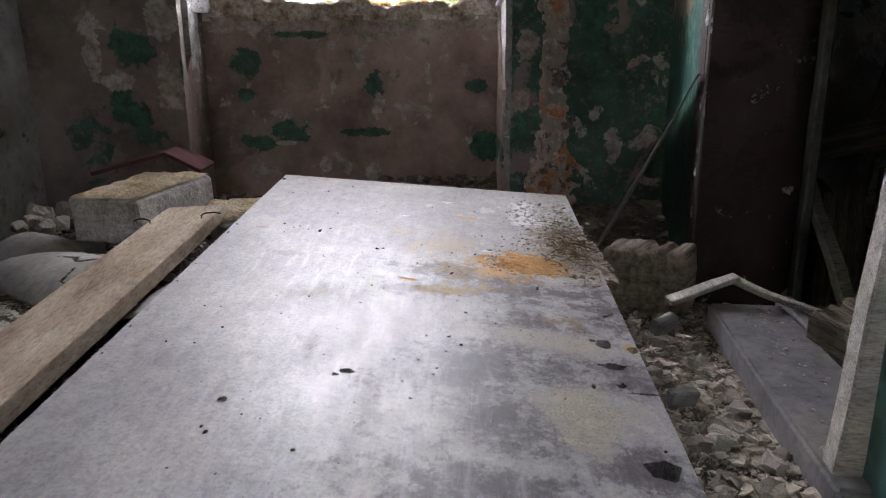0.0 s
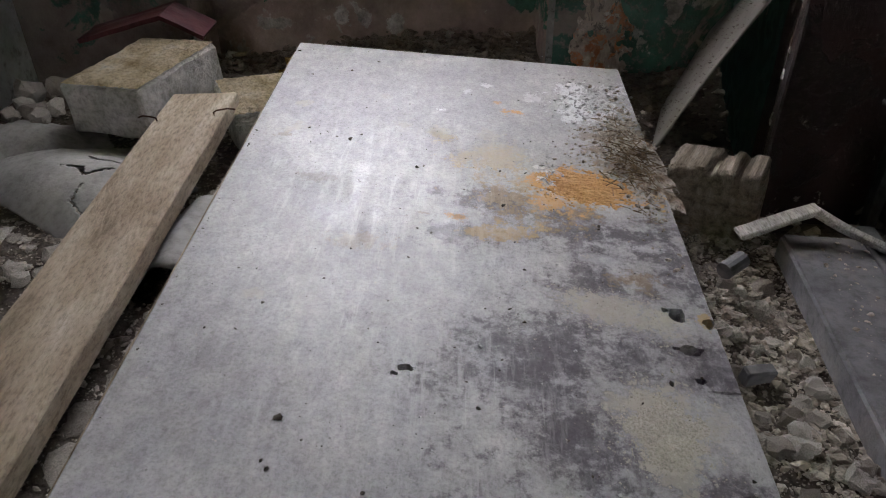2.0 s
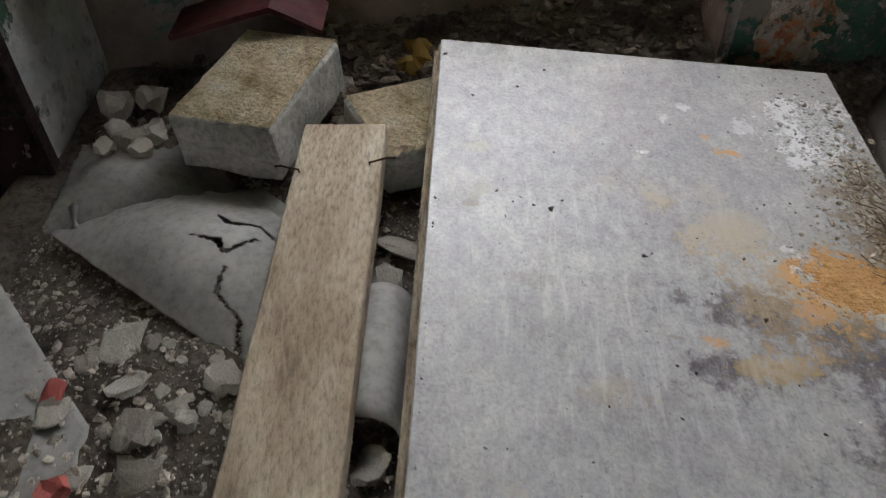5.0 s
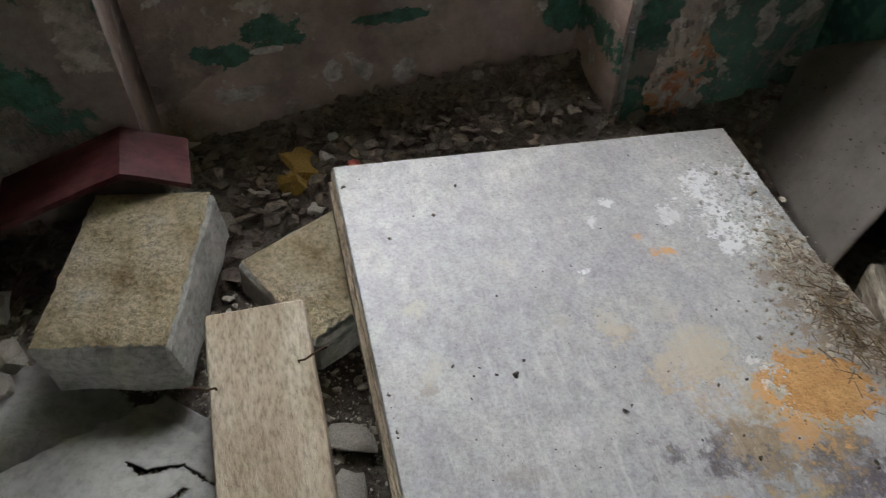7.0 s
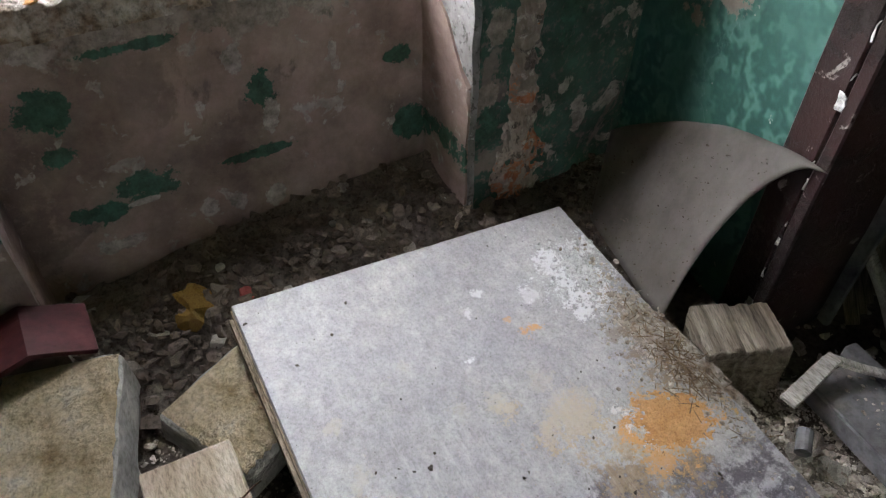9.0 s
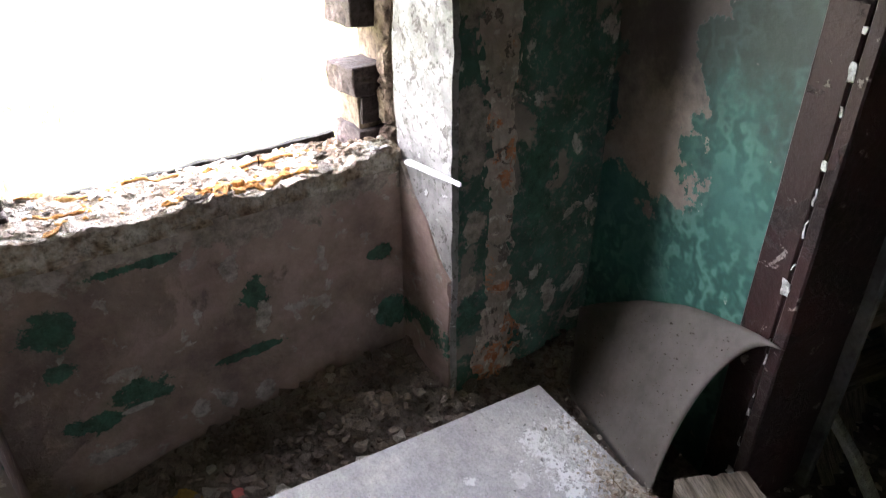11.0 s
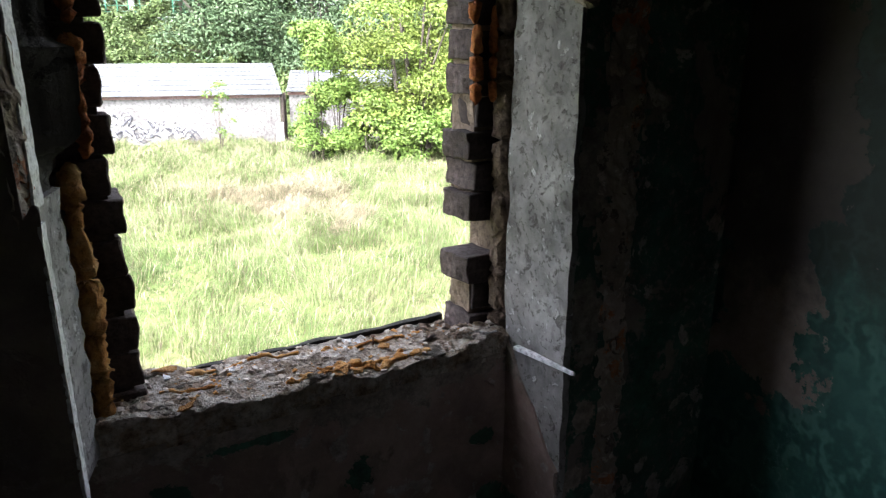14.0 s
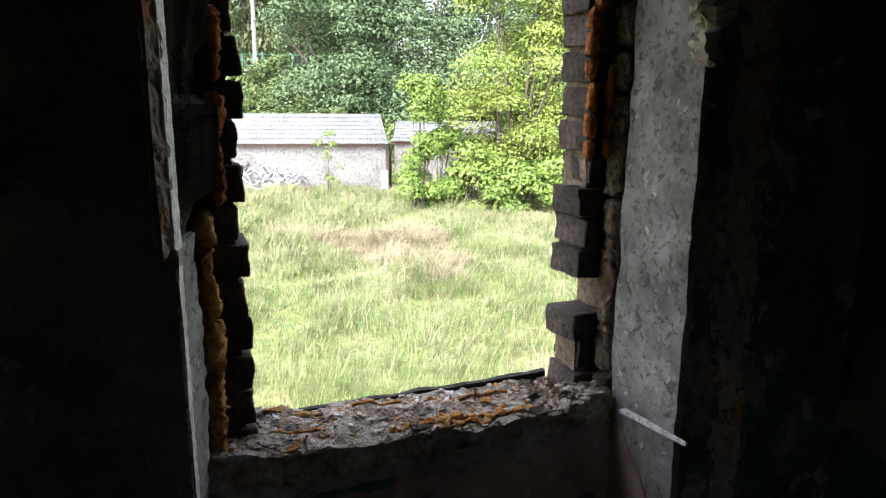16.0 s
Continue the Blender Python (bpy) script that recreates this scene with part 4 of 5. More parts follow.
part("backing", rough_up(bm_box(-0.83, 2.30, 1.0, -0.782, 2.42, 2.22), 0.006, 18, 14), M_BRICK, wall_window)


def foam(name, x, y, z0, z1, r, seed, label, material):
    n = max(8, int((z1 - z0) / 0.014))
    rad = [r * (0.66 + 0.45 * noise.noise(Vector((i * 0.09, seed, 0))) + 0.22 * noise.noise(Vector((i * 0.31, seed, 5)))) for i in range(n + 1)]
    rad[0], rad[-1] = r * 0.2, r * 0.2
    return tagged(part(name, lumpy(column(x, y, z0, z1, n), rad, seed, 14, 0.34, 80), material, None, smooth=True), label, "foam")


foam("foam_strip", 0.118, 2.408, 1.625, 1.80, 0.017, 1.0, "aged orange mounting foam stuck to sooty bricks", M_FOAMR)
foam("foam_strip", 0.155, 2.395, 1.63, 1.84, 0.014, 4.0, "aged orange mounting foam stuck to sooty bricks", M_FOAMR)
foam("foam_strip", 0.112, 2.41, 1.80, 1.96, 0.02, 7.0, "aged orange mounting foam stuck to sooty bricks", M_FOAMR)
foam("foam_strip", 0.125, 2.405, 1.95, 2.2, 0.022, 9.0, "aged orange mounting foam stuck to sooty bricks", M_FOAMR)
foam("foam_strip", -0.722, 2.385, 1.06, 1.56, 0.030, 2.0, "aged yellow mounting foam along the broken window reveal", M_FOAM)
foam("foam_strip", -0.690, 2.395, 1.57, 1.69, 0.024, 8.5, "aged orange mounting foam along the broken window reveal", M_FOAMR)
foam("foam_strip", -0.692, 2.395, 1.685, 1.775, 0.022, 12.5, "aged orange mounting foam along the broken window reveal", M_FOAMR)
foam("foam_strip", -0.690, 2.395, 1.79, 1.92, 0.026, 14.5, "aged orange mounting foam along the broken window reveal", M_FOAMR)
foam("foam_strip", -0.692, 2.40, 1.93, 2.2, 0.026, 10.5, "aged orange mounting foam along the broken window reveal", M_FOAMR)

# torn plaster skin and white corner strips of the other reveal


FLAP = ((1.50, -0.757), (1.575, -0.748), (1.60, -0.715), (1.62, -0.697), (1.70, -0.690), (1.752, -0.690), (1.765, -0.722), (1.827, -0.722), (1.86, -0.705), (1.92, -0.691), (2.21, -0.695))


def flap(u, v):
    z = 1.50 + 0.71 * v
    (z0, x0), (z1, x1) = next((p, q) for p, q in zip(FLAP, FLAP[1:]) if z <= q[0] + 1e-6)
    end = x0 + (x1 - x0) * (z - z0) / (z1 - z0) + 0.005 * noise.noise(Vector((0, 4, z * 45)))
    return Vector((-0.776 + (end + 0.776) * u, 2.305 + 0.03 * u + 0.006 * noise.noise(Vector((u * 3, z * 9, 2))), z))


# Near-black base: shade of a skin facing the room, put into its colour.
M_SHADED = old_paint("shaded_render", (0.075, 0.072, 0.066), [((0.11, 0.11, 0.1), 6, 0.3, 1.7), ((0.03, 0.028, 0.026), 9, 0.3, 2.7)])
part("torn_plaster", sheet_grid(flap, 14, 90, 0.012), M_SHADED, wall_window, "torn grey plaster skin")
part("torn_plaster", sheet_grid(lambda u, v: Vector((-0.775 + u * (0.036 + 0.012 * noise.noise(Vector((1, 2, v * 4))) + 0.006 * noise.noise(Vector((5, 2, v * 18)))), 2.24 + 0.11 * u, 1.03 + 0.5 * v)), 8, 60, 0.012), M_REVEAL, wall_window, "torn pale plaster skin")
corner = rough_up(bm_box(-0.80, 2.1255, 0.30, -0.7745, 2.158, 1.535), 0.0025, 16, 26)
for v in corner.verts:
    if v.co.z > 1.49:
        v.co.z += 0.02 * noise.noise(v.co * 60)
part("plaster_corner", corner, M_PIER_L, wall_window, "dark painted plaster corner")


def wedge(x0, y0, x1, y1, z0, z1, seed):
    """A thin strip turned toward the opening, with a chipped face."""
    return sheet_grid(lambda u, v: Vector((x0 + (x1 - x0) * u + 0.0015 * noise.noise(Vector((u, v * 30, seed))), y0 + (y1 - y0) * u + 0.003 * noise.noise(Vector((u * 2, v * 40, seed))), z0 + (z1 - z0) * v)), 3, 60, 0.004)


part("corner_strip", wedge(-0.776, 2.124, -0.7685, 2.16, 1.06, 1.52, 1.0), M_WHITEP, wall_window, "chipped white edge of the plaster")
part("corner_strip", wedge(-0.777, 2.165, -0.766, 2.205, 1.535, 2.21, 2.0), M_WHITEP, wall_window, "chipped white corner strip")
broken = bm_box(-0.802, 2.128, 1.52, -0.7755, 2.17, 2.21)
bmesh.ops.subdivide_edges(broken, edges=[e for e in broken.edges if abs(e.verts[0].co.z - e.verts[1].co.z) > 0.3], cuts=90, use_grid_fill=True)
bmesh.ops.subdivide_edges(broken, edges=[e for e in broken.edges if abs(e.verts[0].co.x - e.verts[1].co.x) > 0.02], cuts=6, use_grid_fill=True)
for v in broken.verts:
    v.co.y += 0.045 * (v.co.x + 0.802) / 0.0265
    v.co += noise.noise_vector(v.co * 30) * 0.006 + noise.noise_vector(v.co * 90) * 0.004
part("bare_edge", broken, M_BAREBAND, wall_window, "bare broken brick edge")

# plaster broken off the upper corner of the reveal
part("broken_corner", lumpy(column(0.198, 2.145, 1.84, 2.21, 24), [0.012 + 0.03 * min(1, i / 6) for i in range(25)], 4.0, 10, 0.6, 24), M_RENDER, wall_window, "broken plaster corner showing brick")

# broken sill: grit bed with foam, flakes, a bitumen rim and one nail
bm = bmesh.new()
NU, NV = 120, 34


def sill_z(x, y):
    z = 1.038 + 0.045 * (JR - x) + 0.015 * noise.noise(Vector((x * 9, y * 12, 2))) + 0.010 * noise.noise(Vector((x * 30, y * 30, 5))) + 0.003 * noise.noise(Vector((x * 90, y * 90, 8)))
    z += 0.055 * max(0, 1 - math.hypot((x - 0.16) / 0.16, (y - 2.39) / 0.1)) + 0.02 * max(0, 1 - math.hypot((x + 0.70) / 0.14, (y - 2.38) / 0.1))
    return z


def sill_y(x, v):
    front = PY - 0.001 + 0.005 * noise.noise(Vector((x * 6, 0, 3))) + 0.006 * noise.noise(Vector((x * 24, 0, 1)))
    return front + (2.555 - front) * max(0.0, v - 0.022)


g = [[None] * (NV + 1) for _ in range(NU + 1)]
for i in range(NU + 1):
    for j in range(NV + 1):
        x = JL + (JR - JL) * i / NU
        y = sill_y(x, j / NV)
        crumbled = 0.012 * abs(noise.noise(Vector((x * 35, 1, 6)))) if j == 1 else 0.0
        g[i][j] = bm.verts.new((x, y, 1.008 if j == 0 else sill_z(x, y) - crumbled))
for i in range(NU):
    for j in range(NV):
        bm.faces.new((g[i][j], g[i + 1][j], g[i + 1][j + 1], g[i][j + 1]))
sill = tagged(part("window_sill", bm, M_GRIT), "broken window sill of gritty mortar and dust", "window sill", kind="structure")
part("bitumen_rim", rough_up(bm_box(-0.66, 2.545, 0.99, 0.11, 2.562, 1.062), 0.007, 16, 30), M_BLACK, sill, "black bitumen rim")


def sill_bits(count, x0, x1, v0, v1, lo, hi):
    xs = rng.uniform(x0, x1, count)
    s = lo * (hi / lo) ** (rng.uniform(0, 1, count) ** 2)
    return [(x, sill_y(x, v), sill_z(x, sill_y(x, v)) + 0.3 * q) for x, v, q in zip(xs, rng.uniform(v0, v1, count), s)], s


stuff("sill_rubble", sill_bits(1500, JL + 0.02, JR - 0.02, 0.05, 0.95, 0.0015, 0.011), M_STONE, "mortar crumbs lying on the broken sill", "debris")
stuff("sill_rubble", sill_bits(420, 0.02, JR - 0.01, 0.2, 0.95, 0.003, 0.014), M_MORTAR, "sandy mortar crumbs heaped on the sill corner", "debris")
for q in range(26):
    x = rb.uniform(JL + 0.06, JR - 0.06)
    vv = rb.choice((0.03, 0.05, 0.12, 0.5, 0.7, 0.85))
    y = sill_y(x, vv)
    bm = bm_box(-0.5, -0.3, -0.06, 0.5, 0.3, 0.06)
    rough_up(bm, 0.35, 1.3, 3, q * 2.3)
    fl = tagged(part("sill_flake", bm, (M_WHITEP, M_GRIT, M_FOAM, M_RENDER)[q % 4]), "flat broken flake lying on the sill", "flake", "flakes on the sill")
    fl.matrix_world = pose(x, y, sill_z(x, y) + 0.004, rb.uniform(-18, 18), rb.uniform(-15, 15), rb.uniform(0, 360)) @ Matrix.Scale(rb.uniform(0.018, 0.05), 4)
stuff("foam_crumbs", sill_bits(90, -0.6, 0.1, 0.1, 0.9, 0.003, 0.014), M_FOAM, "orange foam crumbs on the broken sill", "debris", (0.3, 0.6))
for fx0, fx1, fv, fr, sd in ((-0.38, 0.0, 0.16, 0.014, 3), (-0.30, -0.08, 0.28, 0.012, 6), (-0.55, -0.30, 0.82, 0.011, 9), (-0.25, 0.02, 0.72, 0.010, 12), (-0.62, -0.5, 0.4, 0.008, 15)):
    n = int((fx1 - fx0) / 0.012)
    pts = []
    for i in range(n + 1):
        x = fx0 + (fx1 - fx0) * i / n
        y = sill_y(x, fv + 0.06 * noise.noise(Vector((i * 0.3, sd, 0))))
        pts.append((x, y, sill_z(x, y) + fr * 0.25))
    rad = [fr * (0.3 + 1.1 * abs(noise.noise(Vector((i * 0.33, sd, 2))))) for i in range(n + 1)]
    tagged(part("foam_ridge", lumpy(pts, rad, sd, 8, 0.5, 40), M_FOAM), "orange mounting foam ridge stuck on the sill", "foam")
nail = part("nail", bm_tube([(-0.125, 2.475, 1.02), (-0.124, 2.475, 1.075), (-0.124, 2.4755, 1.077)], 0.0022, 8), M_RUST)
bmn = bm_tube([(0, 0, 0), (0, 0, 0.002)], 0.005, 8)
nail_thing = thing("nail", pose(-0.124, 2.4755, 1.077), "rusty nail standing upright in the sill", "nail")
nail.parent, nail.matrix_parent_inverse, nail.name = nail_thing, nail_thing.matrix_world.inverted(), "shank"
part("nail_head", bmn, M_RUST, nail_thing)
tagged(part("sill_splinter", rough_up(bm_box(0.128, 2.088, 1.06, 0.165, 2.30, 1.07, 0.002), 0.002, 12, 6), M_WHITEP), "white painted splinter of the old sill board", "splinter")
for v in bpy.data.objects["sill_splinter"].data.vertices:
    k = (2.335 - v.co.y) / 0.247
    v.co.x = 0.176 + (v.co.x - 0.146) * (1 - 0.7 * k) * 0.5
    v.co.z += 0.022 * k - 0.018

# ---- leaning sheet in the corner ----
def bez(a, b, c, u):
    return a * (1 - u) ** 2 + b * 2 * u * (1 - u) + c * u * u


def lean(u, v):
    u *= 1 - 0.075 * math.sin(math.pi * v ** 0.5)
    up = bez(Vector((0.615, 2.09, 0.56)), Vector((0.63, 1.80, 0.80)), Vector((0.536, 1.488, 0.838)), u)
    lo = Vector((0.49, 1.99, 0.385)).lerp(Vector((0.355, 1.60, 0.425)), u)
    p = up.lerp(lo, v) + Vector((0.036, 0.046, 0.033)) * (u ** 3 * 4 * v * (1 - v))
    return p + Vector((0, 0, 0.004 * noise.noise(Vector((u * 6, v * 6, 0)))))


sheet = tagged(part("leaning_sheet", sheet_grid(lean, 30, 24, 0.004), M_HARD, None, smooth=True), "curled dusty plastic sheet leaning on the green wall", "sheet")


# ---- cracked linoleum and clutter beside the plank ----
def patch(c00, c10, c11, c01, bulge, seed, cracks=(), n=64):
    """A curled sheet between four corners, with cracks torn along polylines in u, v."""
    c00, c10, c11, c01 = (Vector(c) for c in (c00, c10, c11, c01))
    bm = bmesh.new()
    g = []
    for i in range(n + 1):
        row = []
        for j in range(n + 1):
            u, v = i / n, j / n
            p = c00.lerp(c10, u).lerp(c01.lerp(c11, u), v)
            p.z += bulge(u, v) + 0.006 * noise.noise(Vector((u * 3, v * 3, seed)))
            e = 0.012 * noise.noise(Vector((u * 14, v * 14, seed)))
            if i in (0, n) or j in (0, n):
                p += Vector((e, -e, 0))
            row.append(bm.verts.new(p))
        g.append(row)

    def torn_at(u, v):
        for line in cracks:
            for (a0, b0, w0), (a1, b1, w1) in zip(line, line[1:]):
                du, dv = a1 - a0, b1 - b0
                t = max(0, min(1, ((u - a0) * du + (v - b0) * dv) / (du * du + dv * dv)))
                d = math.hypot(u - a0 - t * du, v - b0 - t * dv) + 0.008 * noise.noise(Vector((u * 40, v * 40, seed)))
                if d < w0 + (w1 - w0) * t:
                    return True
        return False

    for i in range(n):
        for j in range(n):
            if not torn_at((i + 0.5) / n, (j + 0.5) / n):
                bm.faces.new((g[i][j], g[i + 1][j], g[i + 1][j + 1], g[i][j + 1]))
    for v in [v for v in bm.verts if not v.link_faces]:
        bm.verts.remove(v)
    bm.normal_update()
    bmesh.ops.solidify(bm, geom=bm.faces[:], thickness=0.003)
    return bm


tagged(part("linoleum_sheet", patch((-1.16, 1.575, 0.395), (-0.745, 1.285, 0.375), (-0.60, 1.50, 0.40), (-0.80, 1.70, 0.405),
       lambda u, v: 0.055 * math.sin(math.pi * min(1, v * 1.1)) * (0.4 + 0.6 * math.sin(math.pi * u)), 2.0,
       [[(0.30, 0.62, 0.004), (0.42, 0.60, 0.018), (0.5, 0.72, 0.010), (0.66, 0.70, 0.006), (0.85, 0.82, 0.004)],
        [(0.42, 0.40, 0.006), (0.52, 0.46, 0.022), (0.60, 0.42, 0.008), (0.60, 0.62, 0.006)],
        [(0.66, 0.36, 0.004), (0.72, 0.22, 0.008), (0.86, 0.18, 0.008), (0.93, 0.02, 0.014), (0.97, 0.0, 0.02)]], 90), M_LINO, None, smooth=True),
       "grey cracked linoleum sheet curled up from the floor", "linoleum")
tagged(part("linoleum_sheet", patch((-1.20, 1.60, 0.375), (-0.80, 1.62, 0.39), (-0.93, 1.82, 0.41), (-1.19, 1.82, 0.41),
       lambda u, v: 0.06 * math.sin(math.pi * v) * math.sin(math.pi * min(1, u * 1.2)), 5.0, (), 40), M_LINO, None, smooth=True),
       "grey buckled linoleum flap lying on rubble", "linoleum")
tagged(part("linoleum_sheet", patch((-1.235, 0.86, 0.345), (-0.93, 0.80, 0.343), (-0.96, 1.20, 0.358), (-1.235, 1.5, 0.380),
       lambda u, v: 0.006, 8.0, (), 30), M_LINO, None, smooth=True), "flat dusty grey linoleum on the floor", "linoleum")
tagged(part("linoleum_roll", sheet_grid(lambda u, v: Vector((-0.565 + 0.05 * math.cos(math.pi * (0.05 + 0.9 * u)) + 0.012 * v, 1.18 + 0.25 * v, 0.355 + 0.062 * math.sin(math.pi * (0.05 + 0.9 * u)) + 0.01 * math.sin(3 * v))), 16, 10, 0.003),
       M_LINO, None, smooth=True), "pale rolled linoleum strip between plank and door leaf", "linoleum")

# bent dark red plate on the block
tagged(part("red_plate", sheet_grid(lambda u, v: Vector((-1.02 + 0.315 * u, 1.985 + 0.125 * v + 0.02 * u, 0.572 + (0.056 * (u / 0.68) if u < 0.68 else 0.056 - 0.054 * (u - 0.68) / 0.32) + 0.006 * v + 0.004 * noise.noise(Vector((u * 4, v * 3, 1))))), 34, 8, 0.011),
       M_RED, None, smooth=False), "bent dark red lacquered plate lying on the block", "plate")


# splintered timber end beside the leaf
def timber(m, sx, sy, sz, label, seed, material, splits=9):
    bm = bm_box(0, 0, 0, sx, sy, sz, 0.006)
    bmesh.ops.subdivide_edges(bm, edges=bm.edges[:], cuts=splits, use_grid_fill=True)
    for v in bm.verts:
        k = noise.noise(Vector((v.co.x * 55 + seed, v.co.y * 4, seed)))
        if v.co.z > sz * 0.9:
            v.co.z += 0.007 * k - (0.008 if k < -0.25 else 0)
        if v.co.x > sx * 0.97 or v.co.x < sx * 0.03:
            v.co.x += 0.004 * noise.noise(Vector((v.co.y * 60, v.co.z * 20, seed)))
        if v.co.y < sy * 0.03 or v.co.y > sy * 0.97:
            v.co.y += 0.012 * noise.noise(Vector((v.co.x * 60, v.co.z * 15, seed + 2)))
        v.co += noise.noise_vector(v.co * 20 + Vector((seed, 0, 0))) * 0.002
    return tagged(part("wood_block", bm, material), label, "wood block"), m


for (m, sx, sy, sz, label, sd) in ((pose(0.348, 1.452, 0.335, -4, -3, -29), 0.175, 0.14, 0.138, "splintered end of a grey wooden beam", 2.0),
                                   (pose(0.645, 1.005, 0.386, 12, -14, 20), 0.10, 0.10, 0.05, "broken offcut of weathered wood on the board", 7.0)):
    ob, mm = timber(m, sx, sy, sz, label, sd, M_RAW, 14)
    ob.matrix_world = mm

# grey threshold board and the laths across it
tagged(part("threshold_board", rough_up(bm_box(0, 0, 0, 0.145, 0.66, 0.055, 0.006, 2), 0.0015, 9, 5), M_GREYBOARD), "grey painted board lying in the doorway", "board").matrix_world = pose(0.443, 0.69, 0.332, 0, 0, -8.3)
tagged(part("rail", rough_up(bm_box(0, 0, 0, 0.035, 0.34, 0.035, 0.004), 0.002, 12, 4), M_GREYBOARD), "grey painted rail lying beside the board", "rail").matrix_world = pose(0.635, 1.02, 0.36, 0, 0, -8.0)


def lath(a, b, w, th, material, label, name="lath", seed=1.0):
    a, b = Vector(a), Vector(b)
    d = b - a
    bm = bm_box(-w / 2, 0, -th / 2, w / 2, d.length, th / 2, th * 0.2)
    bmesh.ops.subdivide_edges(bm, edges=[e for e in bm.edges if abs(e.verts[0].co.y - e.verts[1].co.y) > d.length * 0.5], cuts=14, use_grid_fill=True)
    for v in bm.verts:
        v.co += Vector((noise.noise(v.co * 14 + Vector((seed, 0, 0))) * w * 0.12, 0, noise.noise(v.co * 9 + Vector((0, seed, 0))) * th * 0.4))
    ob = tagged(part(name, bm, material), label, "stick")
    y = d.normalized()
    x = Vector((y.y, -y.x, 0)).normalized()
    ob.matrix_world = Matrix.Translation(a) @ Matrix((x, y, x.cross(y))).transposed().to_4x4()
    return ob


lath((0.45, 1.322, 0.396), (0.590, 1.333, 0.444), 0.034, 0.012, M_PALEWOOD, "pale split lath lying on rubble", "lath", 2)
lath((0.583, 1.338, 0.438), (0.755, 1.195, 0.380), 0.022, 0.014, M_PALEWOOD, "grey broken lath lying on rubble", "lath", 4)
lath((0.808, 1.265, 0.345), (0.797, 1.548, 0.655), 0.032, 0.022, M_PALEWOOD, "grey stick leaning in the dark next room", "stick", 6)
lath((0.86, 1.5, 0.36), (1.25, 1.95, 0.95), 0.05, 0.025, M_RAW, "old board leaning in the dark next room", "board", 8)
lath((1.0, 1.2, 0.36), (1.5, 1.8, 0.75), 0.10, 0.02, M_RAW, "old board leaning in the dark next room", "board", 9)
lath((0.9, 1.62, 0.42), (1.45, 1.45, 0.50), 0.12, 0.02, M_RAW, "old board lying in the dark next room", "board", 10)

lath((0.78, 1.60, 0.66), (1.30, 1.42, 0.80), 0.07, 0.06, M_RAW, "old sawn beam resting on junk in the dark next room", "beam", 12)
for k in range(9):
    lath((0.80 + 0.045 * k, 1.40 + 0.012 * k, 0.352), (0.92 + 0.04 * k, 1.62 + 0.02 * (k % 3), 0.56 + 0.02 * (k % 4)), 0.03, 0.012, M_RAW, "old slat stacked in the dark next room", "slat", 20 + k)

# pipe offcut and dark box scrap
tagged(part("pipe_offcut", bm_tube([(0, 0, 0), (0, 0.05, 0)], 0.016, 14), M_GREYBOARD, smooth=False), "short grey plastic pipe offcut", "pipe").matrix_world = pose(0.40, 1.235, 0.372, 8, 0, -55)
tagged(part("dark_scrap", rough_up(bm_box(0, 0, 0, 0.05, 0.02, 0.028, 0.003), 0.003, 20, 3), M_GREYBOARD), "dark broken box scrap in the rubble", "scrap").matrix_world = pose(0.35, 0.985, 0.335, 10, 5, 12)

# crumbs on the threshold board
stuff("board_crumbs", ([(0.443 + 0.143 * q + 0.144 * w * 0.99, 0.69 + 0.65 * w - 0.02 * q, 0.389) for q, w in zip(rng.uniform(0.05, 0.95, 260), rng.uniform(0.05, 0.98, 260))], 0.001 * (8 ** rng.uniform(0, 1, 260) ** 2)), M_STONE, "plaster crumbs on the grey board", "debris")
# dirt clinging to the leaning sheet
spots = []
for q in range(340):
    uu, vv = rng.uniform(0.05, 0.95), rng.uniform(0.1, 0.97)
    spots.append(tuple(lean(uu, vv) + Vector((-0.005, -0.004, 0.004))))
stuff("sheet_dirt", (spots, 0.001 * (5.5 ** rng.uniform(0, 1, 340))), M_DIRT, "dark dirt crumbs stuck to the leaning sheet", "debris", (0.2, 0.4))

# larger lumps and shards, each a thing of its own
CHUNKS = []
for k in range(8):
    bm = bmesh.new()
    bmesh.ops.create_icosphere(bm, subdivisions=2, radius=1.0)
    for v in bm.verts:
        v.co.x = max(-0.75, min(0.8, v.co.x * 1.1))
        v.co.z = max(-0.55, min(0.6, v.co.z))
        v.co += noise.noise_vector(v.co * 1.3 + Vector((k * 5.0, 0, 0))) * 0.45 + noise.noise_vector(v.co * 4 + Vector((0, k * 5.0, 0))) * 0.12
    if k >= 4:
        bmesh.ops.scale(bm, vec=(1.1, 0.9, 0.3), verts=bm.verts[:])
    me = bpy.data.meshes.new("lump")
    bm.to_mesh(me)
    bm.free()
    me.materials.append(M_CHUNK)
    CHUNKS.append(me)
rc = random.Random(11)


def lump(x, y, r, k, z=None, name="mortar_lump", label="broken lump of grey mortar on the rubble", group="rubble lumps"):
    ob = tagged(new(name, CHUNKS[k]), label, "rubble", group)
    zz = bed(x, y) + r * (0.25 if k < 4 else 0.14) if z is None else z
    ob.matrix_world = pose(x, y, zz, rc.uniform(-25, 25), rc.uniform(-25, 25), rc.uniform(0, 360)) @ Matrix.Scale(r, 4)
    return ob


